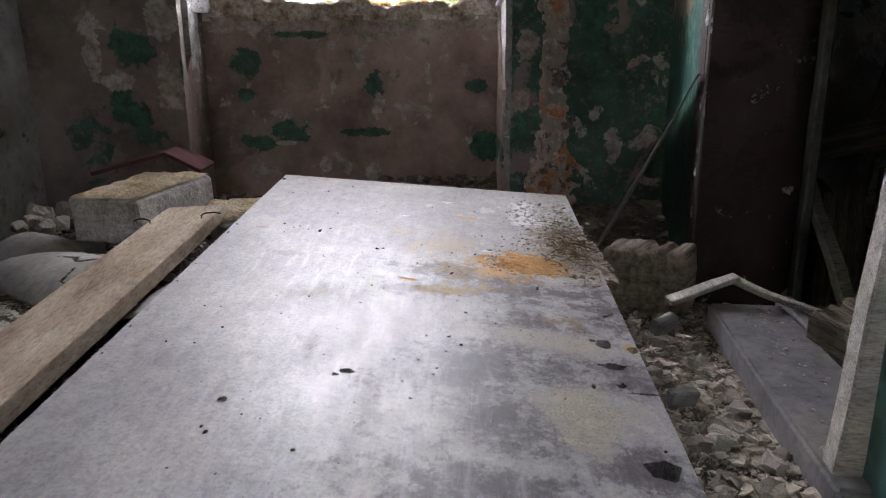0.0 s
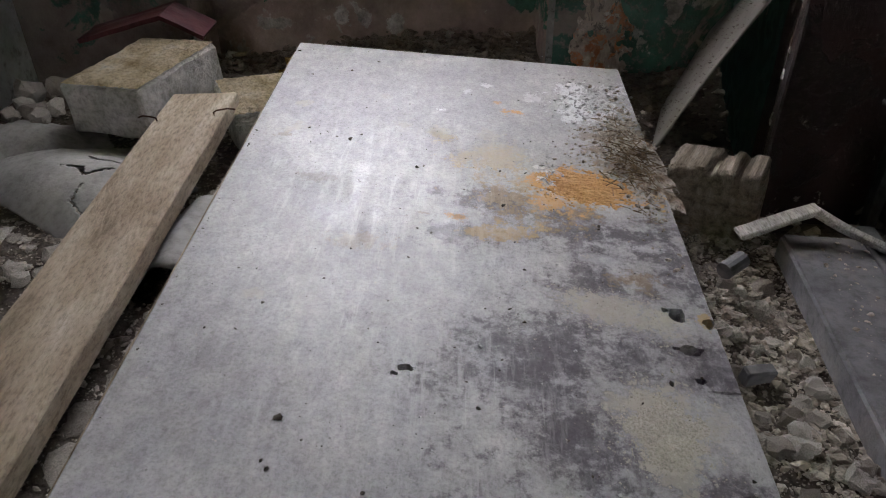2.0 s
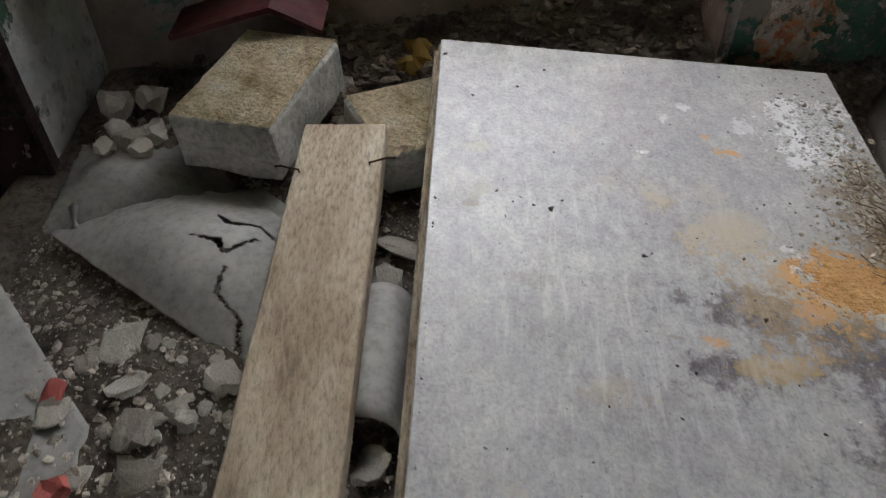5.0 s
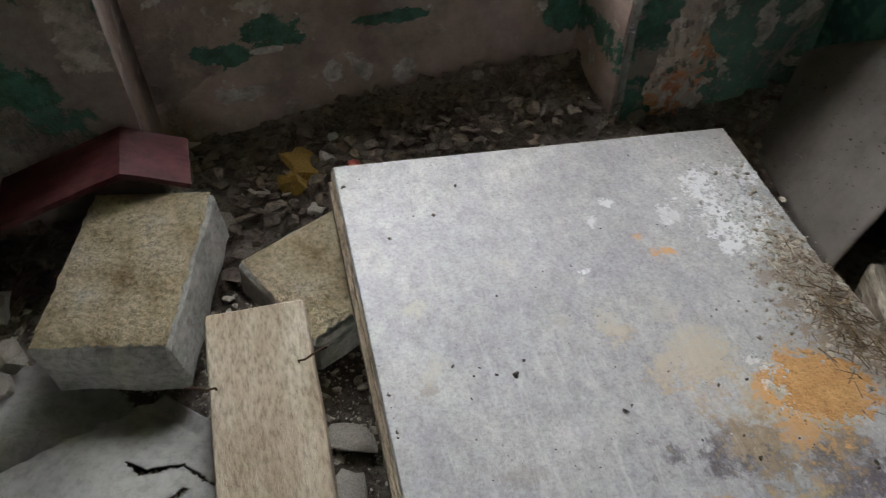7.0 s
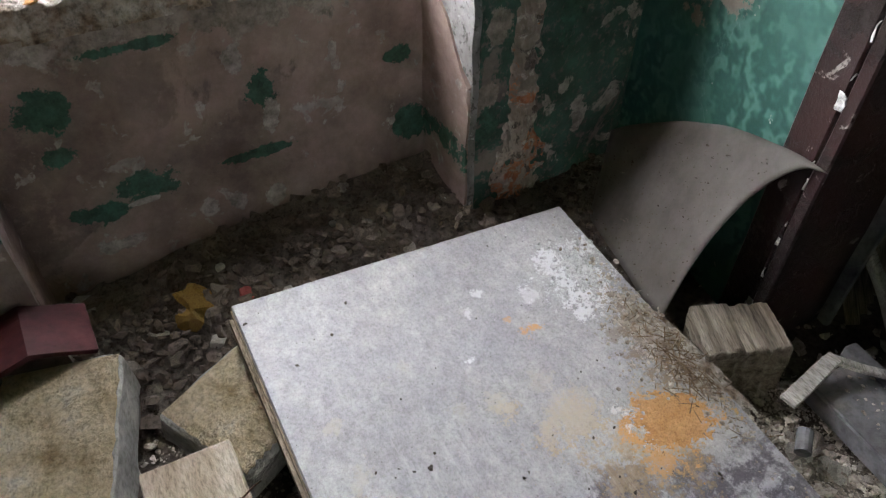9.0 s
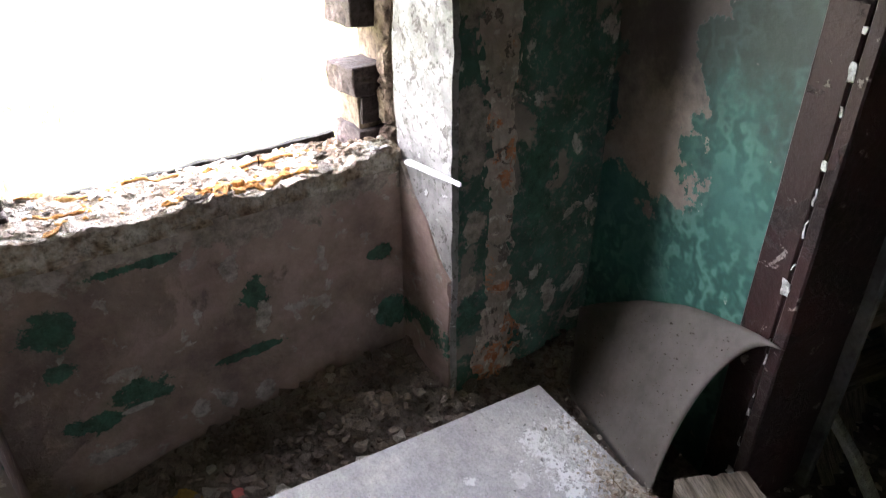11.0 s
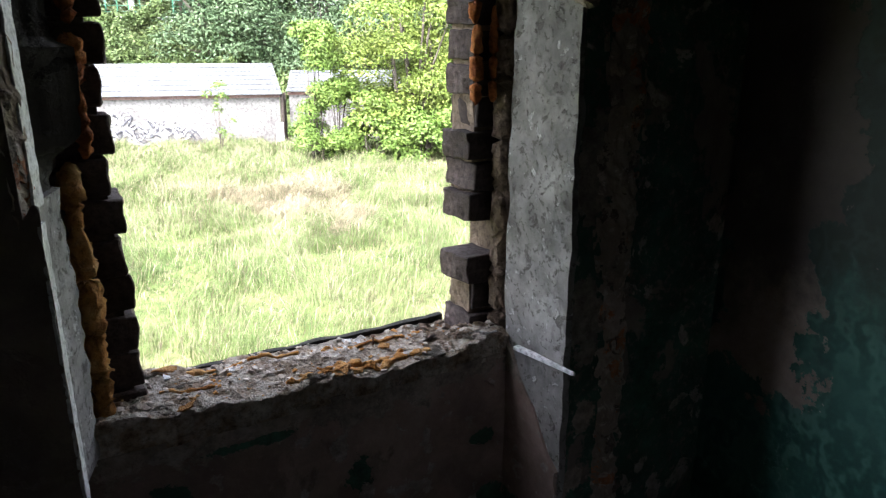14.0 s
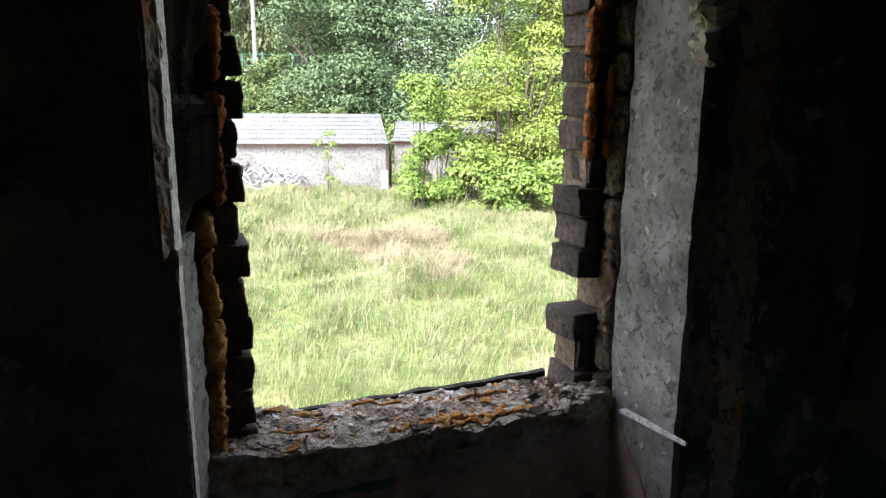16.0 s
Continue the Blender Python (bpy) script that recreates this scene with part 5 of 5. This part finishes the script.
for x, y, r, k in ((-1.06, 1.775, 0.03, 0), (-1.02, 1.80, 0.026, 1), (-1.09, 1.80, 0.024, 2), (-1.03, 1.745, 0.022, 3), (-1.10, 1.75, 0.02, 0), (-1.13, 1.90, 0.035, 1), (-1.05, 1.90, 0.03, 2)):
    lump(x, y, r, k, bed(x, y) + 0.07, label="grey stone lying by the wall", name="stone", group="stones by the wall")
for x, y, r, k in ((0.44, 1.27, 0.026, 4), (0.485, 1.255, 0.03, 0), (0.47, 1.19, 0.02, 1), (0.42, 1.22, 0.02, 5), (0.40, 1.10, 0.022, 6), (0.46, 1.06, 0.02, 2), (0.42, 0.92, 0.032, 4), (0.38, 0.86, 0.03, 0),
                   (0.44, 0.82, 0.024, 1), (0.36, 0.78, 0.028, 5), (0.40, 0.74, 0.03, 2), (0.47, 0.98, 0.024, 6), (0.35, 0.92, 0.02, 7), (0.50, 1.14, 0.018, 3), (0.41, 0.68, 0.03, 0), (0.37, 0.64, 0.026, 1)):
    lump(x, y, r * 0.72, k)
for q in range(60):
    lump(rc.uniform(0.33, 0.50), rc.uniform(0.62, 1.30), rc.uniform(0.009, 0.02), rc.randrange(8))
for q in range(40):
    lump(rc.uniform(-1.08, -0.78), rc.uniform(0.85, 1.35), rc.uniform(0.008, 0.02), rc.choice((1, 3, 4, 5, 6, 7)), name="plaster_shard", label="flat grey plaster shard on the rubble")
for x, y, r, k in ((-0.775, 1.265, 0.028, 0), (-0.965, 1.35, 0.042, 4), (-0.89, 1.19, 0.04, 5), (-0.93, 1.27, 0.034, 6), (-0.86, 1.12, 0.03, 7), (-1.02, 1.22, 0.03, 4), (-0.83, 1.21, 0.018, 1), (-0.95, 1.12, 0.022, 5),
                   (-0.557, 1.14, 0.034, 6), (-0.56, 1.05, 0.04, 4), (-0.55, 0.97, 0.04, 5), (-0.57, 0.90, 0.04, 7), (-0.56, 0.82, 0.036, 6), (-0.55, 1.47, 0.03, 0), (-0.53, 1.56, 0.04, 4), (-0.545, 1.40, 0.03, 5)):
    lump(x, y, r, k, name="plaster_shard" if k >= 4 else "mortar_lump", label="flat grey plaster shard on the rubble" if k >= 4 else "broken lump of grey mortar on the rubble")
# Copies of the lumps with the wall foot's dirt and low light coloured in.
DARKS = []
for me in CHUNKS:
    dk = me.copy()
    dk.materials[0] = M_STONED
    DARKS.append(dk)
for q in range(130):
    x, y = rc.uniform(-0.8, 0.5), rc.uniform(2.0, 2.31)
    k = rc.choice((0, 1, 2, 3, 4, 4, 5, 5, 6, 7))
    ob = lump(x, y, rc.uniform(0.008, 0.027), k, label="dirty broken plaster lump in a shaded tone at the foot of the wall")
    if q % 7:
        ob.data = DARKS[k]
M_YEL = grained("yellow_rag", [(0.16, 0.09, 0.02), (0.3, 0.19, 0.05)], 10, 0.9, 0.5, 60)
M_PINK = grained("red_plastic_scrap", [(0.35, 0.07, 0.06), (0.5, 0.14, 0.12)], 10, 0.6, 0.3, 60)
for x, y, r, k, mt, lb in ((-0.50, 2.17, 0.045, 5, M_YEL, "crumpled yellow plastic scrap by the wall"), (-0.53, 2.13, 0.03, 1, M_YEL, "crumpled yellow plastic scrap by the wall"), (-0.40, 2.14, 0.022, 4, M_PINK, "small red plastic scrap"),
                           (-1.03, 1.25, 0.024, 4, M_PINK, "small red plastic scrap"), (-0.97, 1.10, 0.022, 2, M_PINK, "small red plastic scrap")):
    ob = lump(x, y, r, k, name="plastic_scrap", label=lb, group="")
    ob.data = ob.data.copy()
    ob.data.materials[0] = mt


# ---- outside: meadow, garages, trees ----
G = -2.67
M_SOIL = grained("meadow_soil", [(0.066, 0.0924, 0.0264), (0.132, 0.158, 0.0528), (0.198, 0.185, 0.0924)], 0.6, 0.95, 0.3, 5)


def land(x, y):
    d = y - 39.0
    k = max(0.0, min(1.0, d / 18.0))
    return G + 0.12 * noise.noise(Vector((x * 0.15, y * 0.15, 0))) + 5.6 * k * k * (3 - 2 * k)


bm = bmesh.new()
xs = [-4000, -900, -200, -60] + [-40 + 2.5 * i for i in range(41)] + [80, 200, 900, 4000]
ys = [-4000, -900, -200, -60, -20, 0, 2.6] + [4 + 2.5 * i for i in range(26)] + [80, 200, 900, 4000]
g = [[bm.verts.new((x, y, land(x, y))) for y in ys] for x in xs]
for i in range(len(xs) - 1):
    for j in range(len(ys) - 1):
        bm.faces.new((g[i][j], g[i + 1][j], g[i + 1][j + 1], g[i][j + 1]))
tagged(part("ground", bm, M_SOIL, None, smooth=True), "overgrown meadow ground rising to a bank", "ground", kind="structure")


def polar(az, d):
    """Place on the ground plan seen from the window, by bearing and distance."""
    return -0.79 + d * math.sin(radians(az)), 1.08 + d * math.cos(radians(az))


M_GRASS = grained("meadow_grass", [(0.0792, 0.129, 0.0363), (0.132, 0.185, 0.0627), (0.185, 0.224, 0.099)], 0.35, 0.75, 0, 4, vary="island", spec=0.3)
M_STRAW = grained("ripe_grass", [(0.211, 0.191, 0.119), (0.304, 0.271, 0.191)], 0.4, 0.8, 0, 4, vary="island", spec=0.3)


def grass(name, count, material, label, lo, hi, keep):
    x, y = [], []
    while len(x) < count:
        d = rng.uniform(0.0, 1.0, 4096) ** 0.6 * 30 + 7
        az = rng.uniform(-18, 42, 4096)
        px_, py_ = -0.79 + d * np.sin(np.radians(az)), 1.08 + d * np.cos(np.radians(az))
        for a, b in zip(px_, py_):
            if b < 33.5 and keep(a, b):
                x.append(a), y.append(b)
    x, y = np.array(x[:count]), np.array(y[:count])
    z = np.array([land(a, b) for a, b in zip(x, y)]) - 0.02
    tuft = np.array([noise.noise(Vector((p * 1.1, q * 1.1, 5))) + 0.6 * noise.noise(Vector((p * 0.4, q * 0.4, 8))) for p, q in zip(x, y)])
    h = rng.uniform(lo, hi, count) * np.clip(0.75 + 0.9 * tuft, 0.3, 1.7)
    far = np.hypot(x, y) / 20
    w = rng.uniform(0.002, 0.006, count) * (0.5 + far)
    a = rng.uniform(0, 6.28, count)
    swirl = np.array([5.0 * noise.noise(Vector((p * 0.5, q * 0.5, 7))) for p, q in zip(x, y)])
    lean_a, lean_r = swirl + rng.normal(0.0, 1.3, count), rng.uniform(0.2, 1.1, count) * h
    dx, dy = np.cos(a) * w, np.sin(a) * w
    lx, ly = np.cos(lean_a) * lean_r, np.sin(lean_a) * lean_r
    v = np.stack([np.stack([x - dx, y - dy, z], 1), np.stack([x + dx, y + dy, z], 1),
                  np.stack([x + lx * 0.35 + dx * 0.8, y + ly * 0.35 + dy * 0.8, z + h * 0.6], 1), np.stack([x + lx * 0.35 - dx * 0.8, y + ly * 0.35 - dy * 0.8, z + h * 0.6], 1),
                  np.stack([x + lx, y + ly, z + h * rng.uniform(0.55, 1.0, count)], 1)], 1).reshape(-1, 3)
    b = (np.arange(count) * 5)[:, None]
    faces = np.concatenate([b + np.array([[0, 1, 2]]), b + np.array([[0, 2, 3]]), b + np.array([[3, 2, 4]])])
    return tagged(new(name, raw_mesh(name, v, faces, material)), label, "grass", kind="stuff")


def ripe(a, b):
    cx, cy = polar(19.0, 19.0)
    return 0.75 * math.exp(-((a - cx) / 2.4) ** 2 - ((b - cy) / 3.6) ** 2) - 0.25 + 0.4 * noise.noise(Vector((a * 0.3, b * 0.3, 3))) + 0.45 * noise.noise(Vector((a * 0.8, b * 0.8, 9)))


grass("meadow_grass", 290000, M_GRASS, "tall uncut green meadow grass", 0.2, 0.6, lambda a, b: ripe(a, b) < 0.25 or rng.random() < 0.4)
grass("ripe_grass", 62000, M_STRAW, "ripe straw coloured grass in the meadow", 0.35, 0.8, lambda a, b: ripe(a, b) > 0.22 or rng.random() < 0.12)


# ---- garages ----
M_CONC = grained("pale_garage_render", [(0.125, 0.12, 0.115), (0.185, 0.178, 0.172), (0.224, 0.218, 0.211)], 0.9, 0.9, 0.2, 9)
M_ROOF = grained("grey_fibre_cement", [(0.0858, 0.0904, 0.0957), (0.165, 0.17, 0.175)], 0.5, 0.8, 0.2, 6, stretch=(0.3, 2, 1))
M_STEEL = grained("dark_rusty_steel", [(0.03, 0.025, 0.022), (0.08, 0.06, 0.05)], 3, 0.7, 0.2, 20)
M_TRIMR = grained("faded_red_trim", [(0.198, 0.112, 0.099), (0.277, 0.198, 0.178)], 3, 0.8, 0.1, 20)
M_WSPRAY = grained("white_spray_paint", [(0.462, 0.462, 0.462), (0.528, 0.528, 0.528)], 5, 0.7, 0, 20)
M_BSPRAY = grained("black_spray_paint", [(0.05, 0.05, 0.06), (0.12, 0.12, 0.13)], 5, 0.7, 0, 20)


def garage(az0, d0, az1, d1, eave, back, deep, label):
    a, b = Vector((*polar(az0, d0), G - 0.3)), Vector((*polar(az1, d1), G - 0.3))
    L = (b - a).length
    turn = math.atan2(b.y - a.y, b.x - a.x)
    ob = thing("garage", Matrix.Translation(a) @ Matrix.Rotation(turn, 4, "Z"), label, "garage")
    hw, hb = eave - a.z, back - a.z
    bm = bmesh.new()
    prof = [(0, 0), (deep, 0), (deep, hb - 0.08), (0, hw - 0.08)]
    rows_ = [[bm.verts.new((x, y, z)) for y, z in prof] for x in (0, L)]
    for k in range(4):
        bm.faces.new((rows_[0][k], rows_[0][(k + 1) % 4], rows_[1][(k + 1) % 4], rows_[1][k]))
    bm.faces.new(rows_[0][::-1]), bm.faces.new(rows_[1])
    face = part("wall", bm, M_CONC, ob, "pale stained render")
    n = 7
    for k in range(n):
        y0, y1 = -0.25 + (deep + 0.3) * k / n, -0.25 + (deep + 0.3) * (k + 1) / n + 0.12
        z0, z1 = hw + (hb - hw) * y0 / deep + 0.035, hw + (hb - hw) * y1 / deep
        waves = int(L / 0.09)
        bm = bmesh.new()
        lo = [bm.verts.new((-0.1 + (L + 0.2) * i / waves, y0, z0 + 0.02 * (i % 2))) for i in range(waves + 1)]
        hi = [bm.verts.new((-0.1 + (L + 0.2) * i / waves, y1, z1 + 0.02 * (i % 2))) for i in range(waves + 1)]
        lo2 = [bm.verts.new(v.co - Vector((0, 0, 0.025))) for v in lo]
        for i in range(waves):
            bm.faces.new((lo[i], lo[i + 1], hi[i + 1], hi[i]))
            bm.faces.new((lo2[i], lo2[i + 1], lo[i + 1], lo[i]))
        part("roof_sheet", bm, M_ROOF, ob)
    part("fascia", bm_box(-0.05, -0.06, hw - 0.16, L + 0.05, -0.005, hw - 0.04, 0.008), M_TRIMR, ob, "faded red fascia board")
    return ob, L, hw, face


g1, L1, h1, face1 = garage(2.0, 32.3, 17.75, 31.62, -0.50, 0.55, 6.0, "long pale garage with a corrugated roof and spray paint")
g2, L2, h2, face2 = garage(18.5, 31.9, 31.0, 32.4, -0.42, 0.2, 6.0, "pale garage with a corrugated roof behind bushes")
part("post", bm_box(L1 + 0.02, -0.12, 0, L1 + 0.16, 0.02, h1 - 0.02, 0.01), M_STEEL, g1, "dark steel post")
part("post", bm_box(-0.25, -0.1, 0, -0.14, 0.04, h2 - 0.05, 0.01), M_STEEL, g2, "dark steel post")
part("notice", bm_box(L1 - 0.22, -0.16, 0.42, L1 + 0.1, -0.13, 1.25, 0.005), M_WSPRAY, face1, "white sheet metal plate")
part("drain_pipe", bm_tube([(0.95, -0.06, 0.2), (0.95, -0.06, 1.9)], 0.05, 8), M_TRIMR, g1, "faded red pipe")
rs = random.Random(3)
for k in range(54):
    x, z = 0.5 + 4.6 * k / 54 + rs.uniform(-0.1, 0.1), rs.uniform(0.65, 1.6)
    pts = [(x + 0.16 * math.sin(i * 1.3 + k) + 0.05 * i, -0.012, z + 0.22 * math.cos(i * 1.1 + k * 2.0)) for i in range(7)]
    part("spray_stroke", bm_tube(pts, rs.uniform(0.018, 0.04), 4), M_WSPRAY if k % 2 else M_BSPRAY, face1)

# ---- trees and bushes ----
M_LEAFS = [grained(nm, cols, 0.8, 0.6, 0, 5, vary="island", spec=0.35) for nm, cols in (
    ("fresh_leaves", [(0.0858, 0.158, 0.0231), (0.158, 0.238, 0.0462)]), ("yellowish_leaves", [(0.112, 0.178, 0.0264), (0.205, 0.264, 0.0528)]),
    ("maple_leaves", [(0.0495, 0.0924, 0.0396), (0.0924, 0.145, 0.066)]), ("willow_leaves", [(0.0858, 0.119, 0.0528), (0.145, 0.178, 0.0858)]), ("scrub_leaves", [(0.066, 0.112, 0.033), (0.125, 0.172, 0.0528)]))]
M_BARK = grained("grey_bark", [(0.06, 0.05, 0.04), (0.14, 0.12, 0.1)], 4, 0.9, 0.5, 20)


def leaves(centres, radii, count, size, droop=0.0, shell=0.55):
    c, r = np.array(centres, float), np.array(radii, float)
    k = rng.choice(len(c), count, p=(r[:, 0] ** 2) / (r[:, 0] ** 2).sum())
    d = rng.normal(size=(count, 3))
    d /= np.linalg.norm(d, axis=1)[:, None]
    d[:, 2] = np.where(d[:, 2] < -0.3, -d[:, 2] * 0.6, d[:, 2])
    p = c[k] + d * r[k] * (rng.uniform(shell, 1.08, count) ** 0.7)[:, None]
    nrm_ = d + rng.normal(0, 0.55, (count, 3)) + np.array([0, 0, 0.35])
    nrm_ /= np.linalg.norm(nrm_, axis=1)[:, None]
    t = np.cross(nrm_, rng.normal(size=(count, 3)))
    t /= np.linalg.norm(t, axis=1)[:, None]
    b = np.cross(nrm_, t)
    s = size * rng.uniform(0.55, 1.3, count)[:, None]
    tip = t * s * 1.1
    tip[:, 2] -= droop * s[:, 0]
    v = np.stack([p - t * s * 0.7, p + b * s * 0.5 - nrm_ * s * 0.12, p + tip, p - b * s * 0.5 - nrm_ * s * 0.12], 1).reshape(-1, 3)
    q = (np.arange(count) * 4)[:, None]
    return v, np.concatenate([q + np.array([[0, 1, 2]]), q + np.array([[0, 2, 3]])])


def tree(name, az, d, height, width, count, size, leaf, label, trunk=0.25, low=0.25, seed=1, stems=1, lumps=18, droop=0.0, category="tree"):
    x, y = polar(az, d)
    z = land(x, y)
    ob = thing(name, Matrix.Translation((x, y, z)), label, category)
    r = random.Random(seed)
    cs, rs_ = [], []
    for _ in range(lumps):
        a, h = r.uniform(0, 6.28), r.uniform(low, 0.93)
        wide = width * 0.5 * math.sin(math.pi * min(1, 0.18 + 0.8 * (h - low) / (1 - low) * 0.95 + 0.05)) ** 0.7
        q = wide * r.uniform(0.25, 0.85)
        s = width * r.uniform(0.13, 0.24)
        cs.append((q * math.cos(a), q * math.sin(a), height * h))
        rs_.append((s, s, s * r.uniform(0.7, 1.2)))
    v, f = leaves(cs, rs_, count, size, droop)
    crown = new("crown", raw_mesh("crown", v, f, leaf))
    crown.parent = ob
    for k in range(stems):
        bx = r.uniform(-0.2, 0.2) * width * (stems > 1)
        tip = cs[k % len(cs)]
        path = [(bx * 0.4, 0, -0.3), (bx * 0.6 + 0.1 * trunk, 0, height * low * 0.7), (0.35 * tip[0] + bx * 0.4, 0.35 * tip[1], height * (low + 0.25)), (tip[0] * 0.6, tip[1] * 0.6, height * 0.8)]
        stem = part("trunk", bm_tube(path, [trunk, trunk * 0.75, trunk * 0.5, trunk * 0.12], 8), M_BARK, ob, smooth=True)
    for k in range(min(7, lumps)):
        c = cs[-1 - k]
        part("limb", bm_tube([(0, 0, height * low * 0.8), (c[0] * 0.45, c[1] * 0.45, (height * low + c[2]) * 0.52), c], [trunk * 0.45, trunk * 0.3, trunk * 0.08], 6), M_BARK, stem, smooth=True)
    return ob


FRESH, YELL, MAPLE, WILLOW, SCRUB = M_LEAFS
tree("young_tree", 20.6, 26.5, 5.4, 2.6, 13000, 0.065, FRESH, "young leafy tree with light green leaves in the meadow", 0.06, 0.08, 2, 3, 22)
tree("young_tree", 22.3, 27.0, 3.4, 2.6, 10000, 0.065, FRESH, "young leafy tree with light green leaves in the meadow", 0.05, 0.06, 5, 3, 18)
tree("box_elder", 28.6, 27.5, 9.5, 6.0, 46000, 0.072, YELL, "tall yellowish green tree beside the garages", 0.16, 0.12, 7, 3, 40)
tree("box_elder", 33.5, 29.0, 10.0, 6.5, 26000, 0.09, YELL, "tall yellowish green tree beside the garages", 0.18, 0.12, 9, 2, 34)
tree("bush", 25.6, 26.5, 2.5, 3.2, 5200, 0.09, FRESH, "dense bright green bush at the meadow's edge", 0.04, 0.04, 12, 4, 18, category="bush")
tree("bush", 29.4, 25.8, 2.2, 3.2, 5000, 0.09, FRESH, "dense bright green bush at the meadow's edge", 0.04, 0.04, 14, 4, 18, category="bush")
tree("bush", 33.0, 25.5, 2.4, 3.2, 4200, 0.09, FRESH, "dense bright green bush at the meadow's edge", 0.04, 0.04, 15, 4, 18, category="bush")
tree("sapling", 13.0, 29.0, 3.0, 1.3, 420, 0.07, FRESH, "thin sapling in front of the garage", 0.025, 0.1, 17, 2, 9)
for az, d, h, w, sd in ((13.6, 47, 11.5, 9, 21), (16.8, 49, 12.5, 11, 23), (21.5, 46, 13, 11, 25), (26.5, 48, 13, 11, 27), (32.0, 47, 13, 11, 31), (-1.5, 52, 11, 10, 41), (-8, 50, 12, 11, 43), (37.5, 46, 13, 11, 45)):
    tree("maple", az, d, h, w, 26000, 0.125, MAPLE, "large dark green deciduous tree on the bank", 0.3, 0.1, sd, 1, 38)
for az, d, sd in ((4.6, 72, 33), (7.6, 76, 35), (11.0, 74, 37)):
    tree("willow", az, d, 15, 9, 7000, 0.24, WILLOW, "pale weeping tree behind the fence", 0.3, 0.2, sd, 1, 30, droop=1.6)
for k, (az, d) in enumerate(((4.5, 45), (6.5, 46.5), (8.4, 45), (10.3, 46), (12.0, 44.5), (13.8, 44), (15.5, 44), (7.5, 50), (9.4, 51), (5.2, 51), (2.2, 46), (-0.5, 46), (-4, 46), (17.5, 43), (20.0, 42.5), (24.0, 43), (11.2, 48), (13.0, 47.5), (14.8, 47), (16.5, 46.5), (18.5, 45), (21.8, 43.5), (23.0, 45), (6.0, 48.5), (3.4, 48), (26.0, 44), (19.2, 42.5), (10.8, 43.5), (9.0, 47.5))):
    tree("shrub", az, d, 1.5 + 0.4 * (k % 3), 3.4, 2600, 0.11, SCRUB, "overgrown shrub on the grassy bank", 0.03, 0.02, 60 + k, 2, 14, category="bush")

for az, d, h, sd in ((1.5, 88, 19, 81), (4.8, 92, 20, 82), (8.0, 90, 19, 83), (11.0, 94, 21, 84), (14.0, 90, 20, 85), (17.5, 94, 20, 86)):
    tree("far_tree", az, d, h, 14, 9000, 0.3, WILLOW, "pale green tree far behind the fence", 0.35, 0.05, sd, 1, 44, droop=0.8)

# pole, fence and wire on the bank
M_POLE = grained("concrete_pole", [(0.277, 0.277, 0.271), (0.363, 0.363, 0.356)], 2, 0.9, 0.1, 12)
px_, py_ = polar(7.72, 58)
pole = thing("utility_pole", Matrix.Translation((px_, py_, land(px_, py_))), "grey concrete utility pole with a white painted foot", "pole")
part("shaft", bm_tube([(0, 0, 1.4), (0, 0, 10)], [0.17, 0.12], 10), M_POLE, pole)
part("foot", bm_tube([(0, 0, -0.4), (0, 0, 1.4)], [0.2, 0.19], 10), M_WSPRAY, pole, "white painted foot")
fence = thing("fence", Matrix(), "thin green wire fence with a white rail on the bank", "fence")
M_FENCE = grained("green_fence_wire", [(0.06, 0.2, 0.13), (0.1, 0.28, 0.18)], 3, 0.6, 0, 10)
for k in range(14):
    x, y = polar(3.0 + 0.75 * k, 61)
    z = land(x, y)
    part("post", bm_box(x - 0.04, y - 0.04, z - 0.2, x + 0.04, y + 0.04, z + 1.8), M_FENCE, fence)
    x2, y2 = polar(3.75 + 0.75 * k, 61)
    part("rail", bm_tube([(x, y, z + 0.45), (x2, y2, land(x2, y2) + 0.45)], 0.07, 5), M_WSPRAY, fence, "white rail")
    for q in range(3):
        part("wire", bm_tube([(x, y, z + 0.8 + 0.45 * q), (x2, y2, land(x2, y2) + 0.8 + 0.45 * q)], 0.02, 4), M_FENCE, fence)
